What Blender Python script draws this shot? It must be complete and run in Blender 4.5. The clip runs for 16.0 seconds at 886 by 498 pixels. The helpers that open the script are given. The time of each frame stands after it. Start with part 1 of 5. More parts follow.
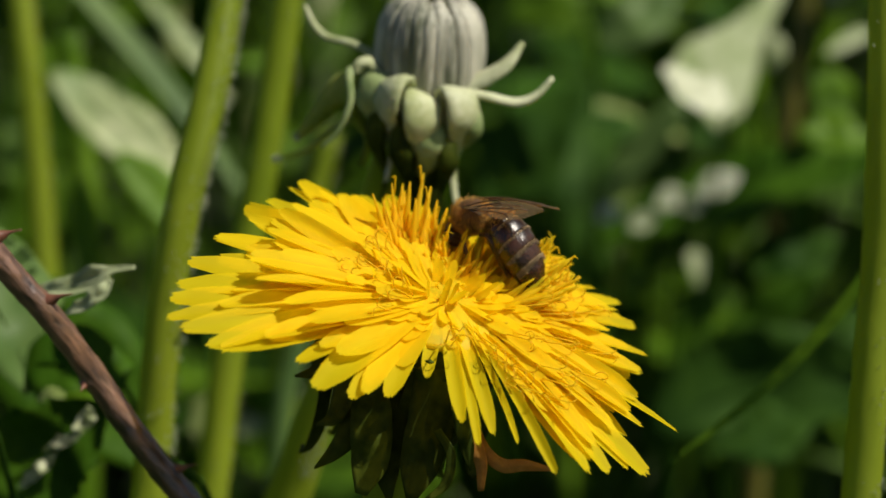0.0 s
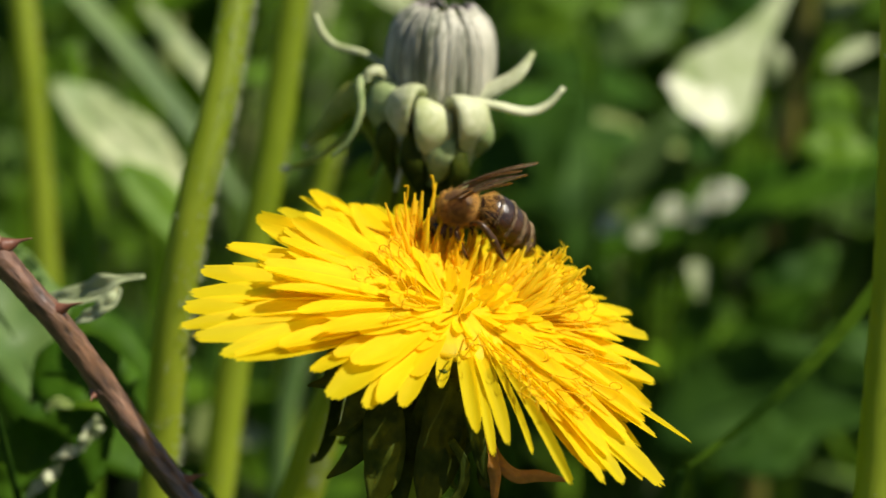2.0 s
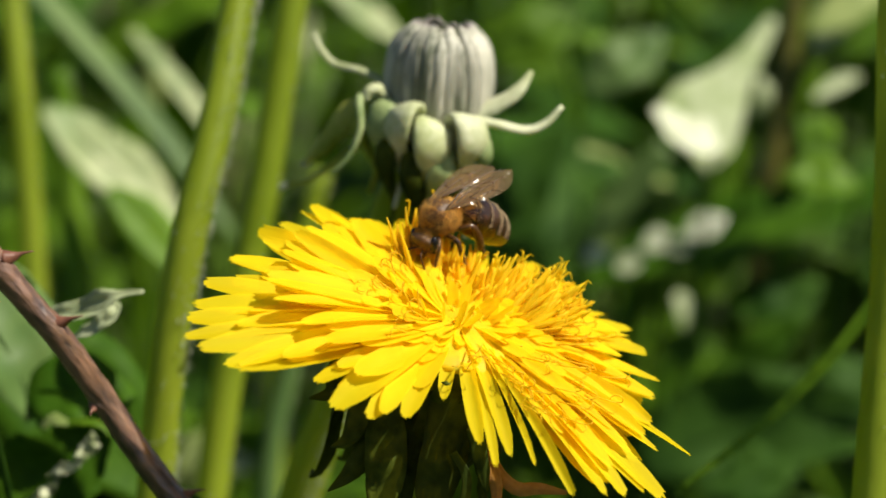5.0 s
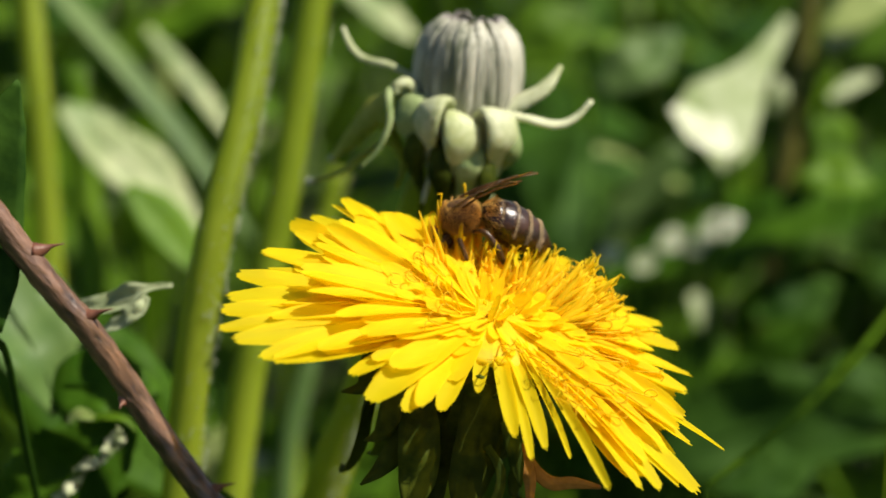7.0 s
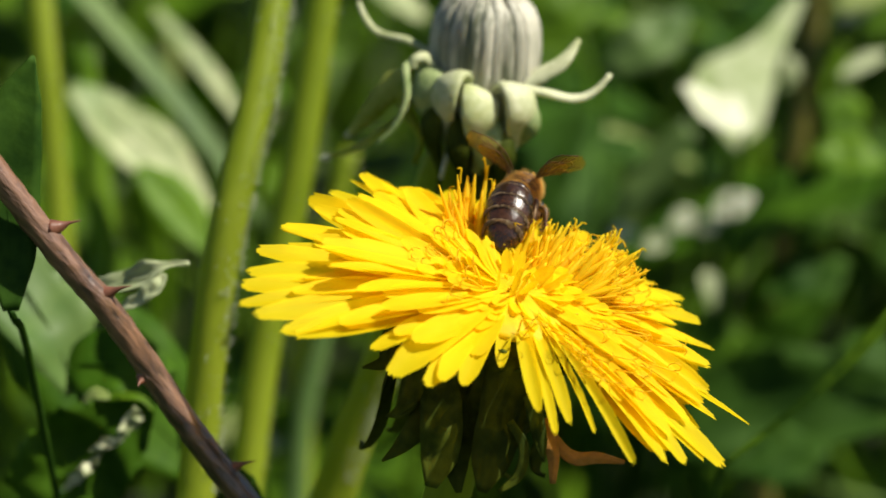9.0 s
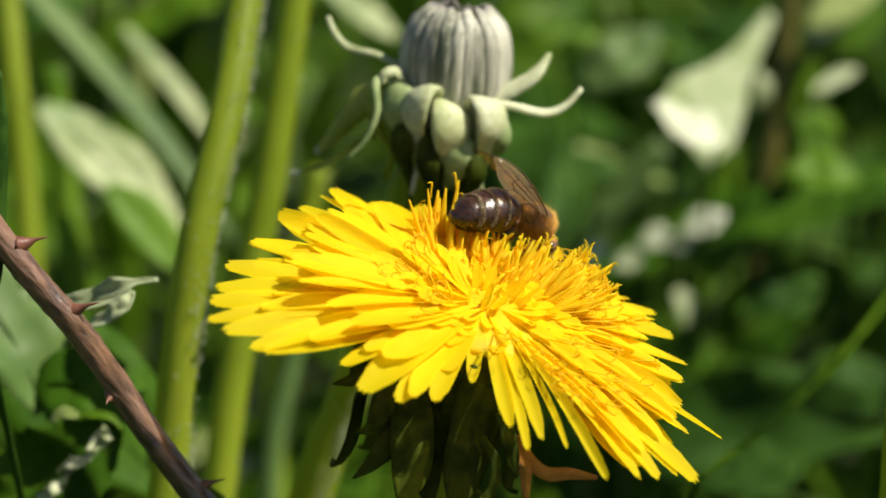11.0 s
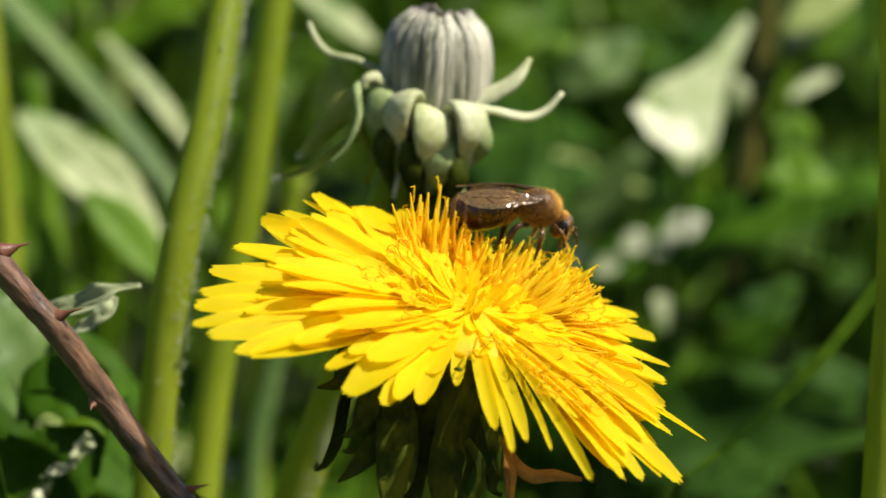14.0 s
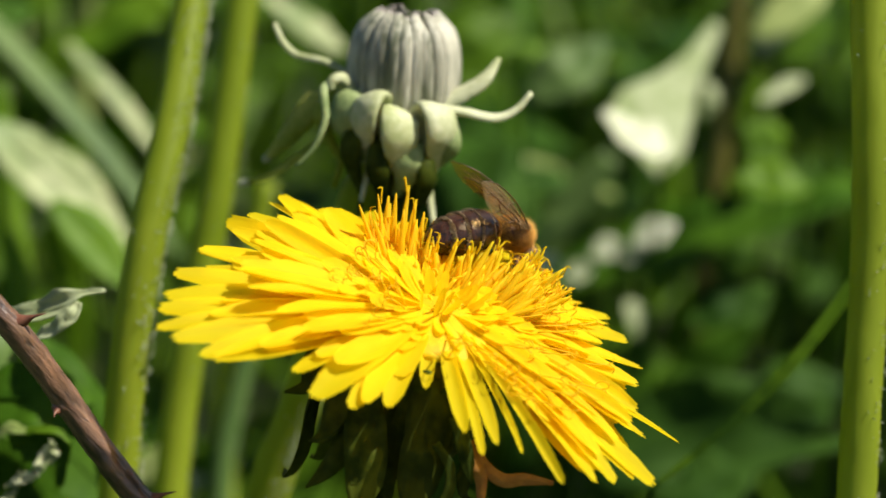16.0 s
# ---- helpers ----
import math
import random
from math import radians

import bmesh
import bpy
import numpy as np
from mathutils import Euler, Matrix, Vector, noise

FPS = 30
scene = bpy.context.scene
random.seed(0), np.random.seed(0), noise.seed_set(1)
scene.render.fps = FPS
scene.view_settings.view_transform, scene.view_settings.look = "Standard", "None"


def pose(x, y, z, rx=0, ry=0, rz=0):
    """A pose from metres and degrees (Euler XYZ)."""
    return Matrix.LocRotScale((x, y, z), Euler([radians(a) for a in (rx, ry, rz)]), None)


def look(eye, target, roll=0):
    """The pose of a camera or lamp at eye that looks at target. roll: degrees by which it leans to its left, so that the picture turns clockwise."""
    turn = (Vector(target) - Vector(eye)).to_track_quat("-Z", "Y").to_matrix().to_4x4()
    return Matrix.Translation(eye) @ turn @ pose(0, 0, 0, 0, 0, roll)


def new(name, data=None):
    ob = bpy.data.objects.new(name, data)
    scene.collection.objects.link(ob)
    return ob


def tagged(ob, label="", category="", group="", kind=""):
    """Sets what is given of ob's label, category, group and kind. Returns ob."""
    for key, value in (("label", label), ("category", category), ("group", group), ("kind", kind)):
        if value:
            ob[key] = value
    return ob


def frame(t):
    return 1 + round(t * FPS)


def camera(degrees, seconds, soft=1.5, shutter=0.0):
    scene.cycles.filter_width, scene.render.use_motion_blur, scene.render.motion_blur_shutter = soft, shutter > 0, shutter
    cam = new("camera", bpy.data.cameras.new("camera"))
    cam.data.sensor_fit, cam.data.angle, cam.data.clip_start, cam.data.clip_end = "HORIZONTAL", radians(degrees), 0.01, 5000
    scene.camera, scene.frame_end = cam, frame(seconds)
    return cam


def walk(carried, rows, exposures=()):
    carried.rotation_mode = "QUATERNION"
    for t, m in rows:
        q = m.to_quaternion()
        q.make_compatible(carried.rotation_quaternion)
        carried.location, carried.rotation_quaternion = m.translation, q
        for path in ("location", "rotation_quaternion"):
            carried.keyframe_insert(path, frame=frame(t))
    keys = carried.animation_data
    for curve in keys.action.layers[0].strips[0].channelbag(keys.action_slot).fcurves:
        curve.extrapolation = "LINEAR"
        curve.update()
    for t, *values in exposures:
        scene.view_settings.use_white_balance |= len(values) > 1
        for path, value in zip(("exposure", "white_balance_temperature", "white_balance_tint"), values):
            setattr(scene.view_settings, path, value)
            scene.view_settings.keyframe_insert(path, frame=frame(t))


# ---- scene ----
# ---- camera ----
cam = camera(24.0, 16.0, soft=1.6)
cam.data.dof.use_dof = True
cam.data.dof.focus_distance = 0.204
cam.data.dof.aperture_fstop = 18.0
PATH = [
    (0.0, pose(0.00959, -0.20418, 0.25973, 73.224, 0.901, 1.121)),
    (0.5, pose(0.01291, -0.20532, 0.25874, 73.389, 1.347, 1.609)),
    (1.0, pose(0.00745, -0.20387, 0.25875, 73.467, 0.457, 0.688)),
    (1.5, pose(0.00636, -0.20359, 0.25881, 73.620, 0.498, 0.635)),
    (2.0, pose(0.00691, -0.20365, 0.25918, 73.590, 0.657, 0.806)),
    (2.5, pose(0.00851, -0.20533, 0.25743, 74.056, 0.718, 1.217)),
    (3.0, pose(0.00520, -0.20426, 0.25799, 74.275, 0.196, 0.083)),
    (3.5, pose(0.00411, -0.20545, 0.25671, 74.837, 0.212, 0.087)),
    (6.0, pose(0.00256, -0.20513, 0.25607, 74.841, 0.137, 0.060)),
    (6.5, pose(0.00086, -0.20495, 0.25515, 74.898, -0.023, -0.149)),
    (7.0, pose(-0.00000, -0.20500, 0.25500, 75.000, -0.000, 0.000)),
    (7.5, pose(-0.00017, -0.20430, 0.25485, 74.444, 0.403, 0.266)),
    (8.0, pose(-0.00168, -0.20412, 0.25497, 74.655, 0.422, 0.136)),
    (8.5, pose(-0.00198, -0.20403, 0.25362, 74.646, 0.345, 0.023)),
    (10.8, pose(-0.00215, -0.20229, 0.25284, 75.162, 0.460, -0.687)),
    (11.0, pose(-0.00170, -0.20234, 0.25222, 75.254, 0.382, -0.839)),
    (11.5, pose(-0.00145, -0.20284, 0.25234, 75.276, 0.450, -1.118)),
    (12.0, pose(-0.00243, -0.20220, 0.25259, 75.336, 0.568, -1.112)),
    (12.5, pose(-0.00247, -0.20240, 0.25267, 75.438, 0.665, -1.175)),
    (13.0, pose(-0.00184, -0.20229, 0.25276, 75.422, 0.549, -1.455)),
    (13.5, pose(-0.00262, -0.20297, 0.25171, 75.667, 0.363, -1.506)),
    (14.0, pose(-0.00248, -0.20309, 0.25179, 75.519, 0.564, -1.587)),
    (14.5, pose(-0.00335, -0.20192, 0.25282, 75.528, 0.470, -1.767)),
    (15.0, pose(-0.00265, -0.20257, 0.25183, 75.903, 0.684, -2.271)),
    (15.5, pose(-0.00191, -0.20273, 0.25141, 75.818, 0.737, -2.427)),
    (16.0, pose(-0.00213, -0.20061, 0.24995, 75.876, 0.694, -2.430)),
]

walk(cam, PATH, exposures=((0.0, 0.02), (0.5, 0.18), (1.0, 0.30), (1.8, 0.43), (3.5, 0.53), (16.0, 0.60)))

# ---- daylight ----
SUN = Vector((0.60, -0.11, 0.79)).normalized()
world = bpy.data.worlds.new("sky")
scene.world = world
world.use_nodes = True
sky = world.node_tree.nodes.new("ShaderNodeTexSky")
sky.sky_type = "NISHITA"
sky.sun_disc = False
sky.sun_elevation = math.asin(SUN.z)
sky.sun_rotation = math.atan2(SUN.x, SUN.y)
background = world.node_tree.nodes["Background"]
background.inputs["Strength"].default_value = 0.062
world.node_tree.links.new(sky.outputs["Color"], background.inputs["Color"])
sun = new("sun", bpy.data.lights.new("sun", "SUN"))
sun.data.energy = 5.0
sun.data.angle = radians(0.53)
sun.data.color = (1.0, 0.94, 0.82)
sun.matrix_world = look(SUN * 3, (0, 0, 0))


# ---- materials ----
def organic(name, low, high, size=2.0, rough=0.5, through_light=0.0, bump=0.15, fine=0.25, spread=0.0, gloss=0.4,
            clear=0.0, stretch=(1, 1, 1)):
    """A grown surface: two colours mixed by patches of the given size in mm and by a fine grain; light passes through thin ones."""
    m = bpy.data.materials.new(name)
    m.use_nodes = True
    nodes, links = m.node_tree.nodes, m.node_tree.links
    bsdf, out = nodes["Principled BSDF"], nodes["Material Output"]
    coord = nodes.new("ShaderNodeTexCoord")
    scale = nodes.new("ShaderNodeMapping")
    scale.inputs["Scale"].default_value = stretch
    links.new(coord.outputs["Object"], scale.inputs["Vector"])
    patches, grain = nodes.new("ShaderNodeTexNoise"), nodes.new("ShaderNodeTexNoise")
    patches.inputs["Scale"].default_value = 1000 / size / 2
    patches.inputs["Detail"].default_value = 3
    grain.inputs["Scale"].default_value = 1000 / size * 4
    grain.inputs["Detail"].default_value = 4
    links.new(scale.outputs["Vector"], patches.inputs["Vector"])
    links.new(scale.outputs["Vector"], grain.inputs["Vector"])
    ramp = nodes.new("ShaderNodeValToRGB")
    ramp.color_ramp.elements[0].position, ramp.color_ramp.elements[1].position = 0.32, 0.68
    ramp.color_ramp.elements[0].color, ramp.color_ramp.elements[1].color = (*low, 1), (*high, 1)
    mixed = nodes.new("ShaderNodeMath")
    mixed.operation = "MULTIPLY_ADD"
    mixed.inputs[1].default_value = fine
    links.new(grain.outputs["Fac"], mixed.inputs[0])
    shifted = nodes.new("ShaderNodeMath")
    shifted.operation = "SUBTRACT"
    shifted.inputs[1].default_value = fine / 2
    links.new(patches.outputs["Fac"], shifted.inputs[0])
    links.new(shifted.outputs[0], mixed.inputs[2])
    links.new(mixed.outputs[0], ramp.inputs["Fac"])
    colour = ramp.outputs["Color"]
    if spread:
        info, vary, hsv = nodes.new("ShaderNodeObjectInfo"), nodes.new("ShaderNodeMapRange"), nodes.new("ShaderNodeHueSaturation")
        vary.inputs["To Min"].default_value, vary.inputs["To Max"].default_value = 1 - spread, 1 + spread
        links.new(info.outputs["Random"], vary.inputs["Value"])
        links.new(vary.outputs[0], hsv.inputs["Value"])
        links.new(colour, hsv.inputs["Color"])
        colour = hsv.outputs["Color"]
    links.new(colour, bsdf.inputs["Base Color"])
    bsdf.inputs["Roughness"].default_value = rough
    bsdf.inputs["Specular IOR Level"].default_value = gloss
    relief = nodes.new("ShaderNodeBump")
    relief.inputs["Strength"].default_value = bump
    relief.inputs["Distance"].default_value = 0.0003
    links.new(grain.outputs["Fac"], relief.inputs["Height"])
    links.new(relief.outputs["Normal"], bsdf.inputs["Normal"])
    if through_light:
        thin, mix = nodes.new("ShaderNodeBsdfTranslucent"), nodes.new("ShaderNodeMixShader")
        mix.inputs["Fac"].default_value = through_light
        links.new(colour, thin.inputs["Color"])
        links.new(bsdf.outputs[0], mix.inputs[1])
        links.new(thin.outputs[0], mix.inputs[2])
        links.new(mix.outputs[0], out.inputs["Surface"])
        if clear:
            straight, veil = nodes.new("ShaderNodeBsdfTransparent"), nodes.new("ShaderNodeMixShader")
            veil.inputs["Fac"].default_value = clear
            links.new(colour, straight.inputs["Color"])
            links.new(mix.outputs[0], veil.inputs[1])
            links.new(straight.outputs[0], veil.inputs[2])
            links.new(veil.outputs[0], out.inputs["Surface"])
    return m


PETAL = organic("petal_yellow", (0.92, 0.67, 0.004), (0.95, 0.79, 0.014), 5, 0.6, 0.5, 0.2, 0.3, 0.05, 0.1, stretch=(0.25, 1, 1), clear=0.2)
FLORET = organic("floret_orange", (0.95, 0.65, 0.005), (0.97, 0.78, 0.012), 3, 0.5, 0.5, 0.1, 0.3, 0.06, 0.25, clear=0.3)
FLORET_PALE = organic("floret_yellow", (0.96, 0.75, 0.008), (0.98, 0.86, 0.03), 3, 0.5, 0.5, 0.1, 0.3, 0.04, 0.25, clear=0.35)
STYLE = organic("style_yellow", (0.94, 0.67, 0.006), (0.96, 0.78, 0.015), 1, 0.6, 0.5, 0.1, clear=0.2)
BRACT = organic("bract_green", (0.030, 0.046, 0.005), (0.12, 0.145, 0.014), 5, 0.55, 0.5, 0.25, 0.4, 0.25, 0.08)
BRACT_TIP = organic("withered_bract", (0.22, 0.10, 0.02), (0.46, 0.22, 0.05), 3, 0.6, 0.25, 0.2, 0.4, 0.15, 0.2)
BUD_BRACT = organic("bud_bract", (0.12, 0.13, 0.08), (0.48, 0.46, 0.36), 1.6, 0.5, 0.05, 0.35, 0.5, 0.2, 0.3, stretch=(1, 1, 0.15))
BUD_TIP = organic("bud_tip", (0.16, 0.13, 0.11), (0.42, 0.38, 0.33), 1, 0.6, 0.05, 0.3, 0.5)
BUD_HOOD = organic("pale_hood", (0.36, 0.40, 0.17), (0.66, 0.67, 0.44), 3.5, 0.55, 0.15, 0.3, 0.35, 0.12, 0.25)
# Shaded copy of the pale hood: dim green for bracts out of the sun
BUD_HOOD_SHADED = organic("shaded_green_hood", (0.20, 0.27, 0.09), (0.42, 0.48, 0.22), 3, 0.55, 0.2, 0.3, 0.35, 0.12, 0.25)
# Yellowing bracts, brightened to stand for sun that the bud blocks
BUD_DRY = organic("yellowing_hood", (0.26, 0.32, 0.02), (0.54, 0.55, 0.12), 3, 0.55, 0.5, 0.15, 0.4, 0.1, 0.2)
STEM = organic("stem_green", (0.22, 0.30, 0.010), (0.35, 0.43, 0.03), 9, 0.5, 0.52, 0.2, 0.35, 0.06, 0.25, stretch=(1, 1, 0.15))
STEM_DARK = organic("stem_brown", (0.075, 0.075, 0.008), (0.13, 0.12, 0.02), 8, 0.5, 0.05, 0.2, 0.3, 0.06, 0.2, stretch=(1, 1, 0.15))
HAIR = organic("stem_hair", (0.5, 0.55, 0.35), (0.65, 0.68, 0.5), 2, 0.6, 0.4)
# Bark streaks, their contrast raised to stand for sun dapples too
BARK = organic("twig_bark", (0.013, 0.006, 0.003), (0.21, 0.110, 0.062), 2.6, 0.3, 0.0, 0.9, 0.8, 0, 0.9, stretch=(1, 1, 0.22))
THORN = organic("thorn_red", (0.10, 0.035, 0.02), (0.22, 0.09, 0.05), 2, 0.4, 0.0, 0.2)
# Low colour darkened: its patches stand for shaded gaps between leaves
LEAF = organic("leaf_green", (0.026, 0.07, 0.003), (0.13, 0.25, 0.010), 8, 0.5, 0.4, 0.35, 0.35, 0.12, 0.15)
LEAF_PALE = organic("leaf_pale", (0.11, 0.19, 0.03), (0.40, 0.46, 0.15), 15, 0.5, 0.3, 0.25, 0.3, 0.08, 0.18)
LEAF_GREY = organic("blade_grey_green", (0.080, 0.15, 0.035), (0.14, 0.22, 0.055), 9, 0.5, 0.3, 0.2, 0.3, 0.06, 0.2, stretch=(1, 1, 0.3))
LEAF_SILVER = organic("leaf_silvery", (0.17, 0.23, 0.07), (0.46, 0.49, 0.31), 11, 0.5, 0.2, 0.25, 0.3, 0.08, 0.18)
LEAF_PALE_GREY = organic("leaf_pale_grey", (0.14, 0.215, 0.06), (0.47, 0.50, 0.26), 14, 0.5, 0.2, 0.25, 0.4, 0.08, 0.2)
# Near-white leaf colour: glare of full sun painted in
LEAF_GLARE = organic("leaf_painted_glare", (0.34, 0.38, 0.18), (0.72, 0.72, 0.56), 12, 0.4, 0.1, 0.25, 0.3, 0.06, 0.35)
LEAF_VIVID = organic("leaf_vivid", (0.085, 0.19, 0.004), (0.16, 0.29, 0.012), 9, 0.5, 0.45, 0.2, 0.3, 0.08, 0.2)
# Deep greens for dark leaves, with shade among the herbs put into the colour
LEAF_SHADE = organic("leaf_shaded_green", (0.026, 0.075, 0.003), (0.062, 0.14, 0.007), 7, 0.55, 0.3, 0.3, 0.35, 0.1, 0.08)
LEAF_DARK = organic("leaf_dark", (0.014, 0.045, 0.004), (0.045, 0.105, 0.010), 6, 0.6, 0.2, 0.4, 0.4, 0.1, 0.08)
LEAF_TORN = organic("leaf_torn_edge", (0.30, 0.35, 0.15), (0.70, 0.70, 0.48), 2, 0.5, 0.2, 0.4, 0.6)
# Dark patches of the grass stand in for shade between blades
GRASS = organic("grass", (0.018, 0.05, 0.003), (0.14, 0.25, 0.012), 40, 0.5, 0.38, 0.1, 0.3, 0, 0.15)
SOIL = organic("soil", (0.012, 0.020, 0.005), (0.036, 0.055, 0.012), 60, 0.9, 0.0, 0.8, 0.6)
# Chestnut plates, warmed by orange bounce put into the colour
CHITIN = organic("bee_chitin", (0.010, 0.0045, 0.002), (0.058, 0.021, 0.006), 1.2, 0.26, 0.0, 0.22, 0.5, 0, 0.6)
BAND = organic("bee_band", (0.26, 0.17, 0.08), (0.54, 0.40, 0.22), 0.6, 0.7, 0.1, 0.4, 0.6)
# Amber underside plus yellow light off the petals, painted in
BELLY = organic("bee_underside", (0.32, 0.12, 0.014), (0.55, 0.24, 0.035), 1, 0.35, 0.2)
FUR = organic("bee_fur", (0.55, 0.30, 0.055), (0.90, 0.58, 0.15), 1, 0.7, 0.5, 0.0)
FUZZ = organic("bee_fuzz_skin", (0.055, 0.024, 0.007), (0.12, 0.058, 0.017), 0.8, 0.4, 0.0, 0.4, gloss=0.4)
EYE = organic("bee_eye", (0.008, 0.006, 0.005), (0.02, 0.014, 0.01), 1, 0.2, 0.0, 0.05)
LEG = organic("bee_leg", (0.03, 0.013, 0.004), (0.12, 0.055, 0.016), 0.8, 0.3, 0.0, 0.2)
VEIN = organic("wing_vein", (0.05, 0.025, 0.01), (0.11, 0.06, 0.025), 1, 0.4)


def wing_material():
    m = bpy.data.materials.new("wing_membrane")
    m.use_nodes = True
    nodes, links = m.node_tree.nodes, m.node_tree.links
    bsdf, out = nodes["Principled BSDF"], nodes["Material Output"]
    # amber base: partly the yellow light from the flower, put into the tint
    bsdf.inputs["Base Color"].default_value = (0.36, 0.24, 0.11, 1)
    bsdf.inputs["Roughness"].default_value = 0.2
    bsdf.inputs["Specular IOR Level"].default_value = 1.0
    wrinkle, relief = nodes.new("ShaderNodeTexNoise"), nodes.new("ShaderNodeBump")
    wrinkle.inputs["Scale"].default_value = 900
    coord = nodes.new("ShaderNodeTexCoord")
    links.new(coord.outputs["Object"], wrinkle.inputs["Vector"])
    relief.inputs["Strength"].default_value, relief.inputs["Distance"].default_value = 0.9, 0.0003
    links.new(wrinkle.outputs["Fac"], relief.inputs["Height"])
    links.new(relief.outputs["Normal"], bsdf.inputs["Normal"])
    clear, mix = nodes.new("ShaderNodeBsdfTransparent"), nodes.new("ShaderNodeMixShader")
    # the see-through share carries the same painted warm light
    clear.inputs["Color"].default_value = (0.87, 0.70, 0.44, 1)
    mix.inputs["Fac"].default_value = 0.25
    links.new(clear.outputs[0], mix.inputs[1])
    links.new(bsdf.outputs[0], mix.inputs[2])
    links.new(mix.outputs[0], out.inputs["Surface"])
    return m


WING = wing_material()


# ---- building tools ----
def curve(points, n):
    """n points along a smooth line through the given ones."""
    p = [Vector(q) for q in points]
    if len(p) == 2:
        return [p[0].lerp(p[1], i / (n - 1)) for i in range(n)]
    p = [2 * p[0] - p[1], *p, 2 * p[-1] - p[-2]]
    made = []
    for i in range(n):
        s = i / (n - 1) * (len(p) - 3)
        k = min(int(s), len(p) - 4)
        u = s - k
        a, b, c, d = p[k:k + 4]
        made.append(0.5 * (2 * b + (c - a) * u + (2 * a - 5 * b + 4 * c - d) * u * u + (3 * b - a - 3 * c + d) * u ** 3))
    return made


def ramped(values, s):
    """The value at s (0 to 1) of a list of evenly spaced values."""
    x = min(max(s, 0), 1) * (len(values) - 1)
    k = min(int(x), len(values) - 2)
    return values[k] + (values[k + 1] - values[k]) * (x - k)


class Geo:
    """Gathers vertices and faces of one mesh."""

    def __init__(self):
        self.v, self.f = [], []

    def rings(self, rings, caps=True):
        base, n = len(self.v), len(rings[0])
        for ring in rings:
            self.v.extend(tuple(q) for q in ring)
        for i in range(len(rings) - 1):
            for j in range(n):
                a, b = base + i * n + j, base + i * n + (j + 1) % n
                self.f.append((a, b, b + n, a + n))
        if caps:
            self.f.append(tuple(base + j for j in reversed(range(n))))
            self.f.append(tuple(base + (len(rings) - 1) * n + j for j in range(n)))

    def tube(self, points, radii, n=None, sides=8, rough=0.0, flat=1.0):
        n = n or len(points)
        line = curve(points, n)
        rings, side = [], None
        for i, q in enumerate(line):
            along = (line[min(i + 1, n - 1)] - line[max(i - 1, 0)]).normalized()
            if side is None:
                side = along.orthogonal().normalized()
            side = (side - along * side.dot(along)).normalized()
            other = along.cross(side)
            r = ramped(radii, i / (n - 1))
            ring = []
            for j in range(sides):
                a = 2 * math.pi * j / sides
                k = r * (1 + rough * noise.noise(Vector((q.x * 900, q.y * 900 + j * 2.1, q.z * 900))))
                ring.append(q + side * math.cos(a) * k + other * math.sin(a) * k * flat)
            rings.append(ring)
        self.rings(rings)

    def blade(self, points, widths, facing, n=12, fold=0.25, thick=0.00025, cols=2, wave=0.0, teeth=0.0, twist=0.0, seed=0):
        """A leaf along a line; widths are half widths; facing is the way its upper side looks."""
        line, face = curve(points, n), Vector(facing).normalized()
        top, low = [], []
        for i, q in enumerate(line):
            s = i / (n - 1)
            along = (line[min(i + 1, n - 1)] - line[max(i - 1, 0)]).normalized()
            side = along.cross(face).normalized()
            up = side.cross(along).normalized()
            if twist:
                turn = Matrix.Rotation(twist * s, 3, along)
                side, up = turn @ side, turn @ up
            w = ramped(widths, s)
            row_t, row_l = [], []
            for j in range(-cols, cols + 1):
                t = j / cols
                ww = w
                if teeth and abs(j) == cols:
                    ww = w * (1 - teeth * (0.5 + 0.5 * math.sin(i * 2.3 + seed + j)))
                lift = fold * w * abs(t) + wave * w * noise.noise(Vector((s * 5 + seed, t * 1.5, seed * 3.7)))
                p = q + side * ww * t + up * lift
                row_t.append(p)
                row_l.append(p - up * thick * (1.2 - abs(t)))
            top.append(row_t)
            low.append(row_l)
        self.rings([t + list(reversed(l)) for t, l in zip(top, low)])

    def finger(self, points, widths, thicks, facing, n=18, sides=12):
        """A fleshy strap with rounded section along a line; half widths and half thicknesses."""
        line, face = curve(points, n), Vector(facing).normalized()
        rings, side = [], None
        for i, q in enumerate(line):
            along = (line[min(i + 1, n - 1)] - line[max(i - 1, 0)]).normalized()
            side = along.cross(face).normalized() if side is None else (side - along * side.dot(along)).normalized()
            up = side.cross(along)
            w, h = ramped(widths, i / (n - 1)), ramped(thicks, i / (n - 1))
            ring = []
            for j in range(sides):
                a = 2 * math.pi * j / sides
                k = 1 + 0.08 * noise.noise(q * 700 + Vector((j * 0.7, 0, 0)))
                ring.append(q + side * math.cos(a) * w * k + up * math.sin(a) * h * k)
            rings.append(ring)
        self.rings(rings)

    def ball(self, centre, radii, nu=16, nv=10, m=None):
        c, m = Vector(centre), m or Matrix.Identity(3)
        rings = []
        for i in range(nv + 1):
            a = math.pi * (0.03 + 0.94 * i / nv)
            rings.append([c + m @ Vector((math.cos(a) * radii[0], math.sin(a) * math.cos(2 * math.pi * j / nu) * radii[1],
                                          math.sin(a) * math.sin(2 * math.pi * j / nu) * radii[2])) for j in range(nu)])
        self.rings(rings)

    def data(self, name, material, smooth=True):
        me = bpy.data.meshes.new(name)
        me.from_pydata(self.v, [], self.f)
        me.materials.append(material)
        me.polygons.foreach_set("use_smooth", [smooth] * len(me.polygons))
        me.update()
        return me


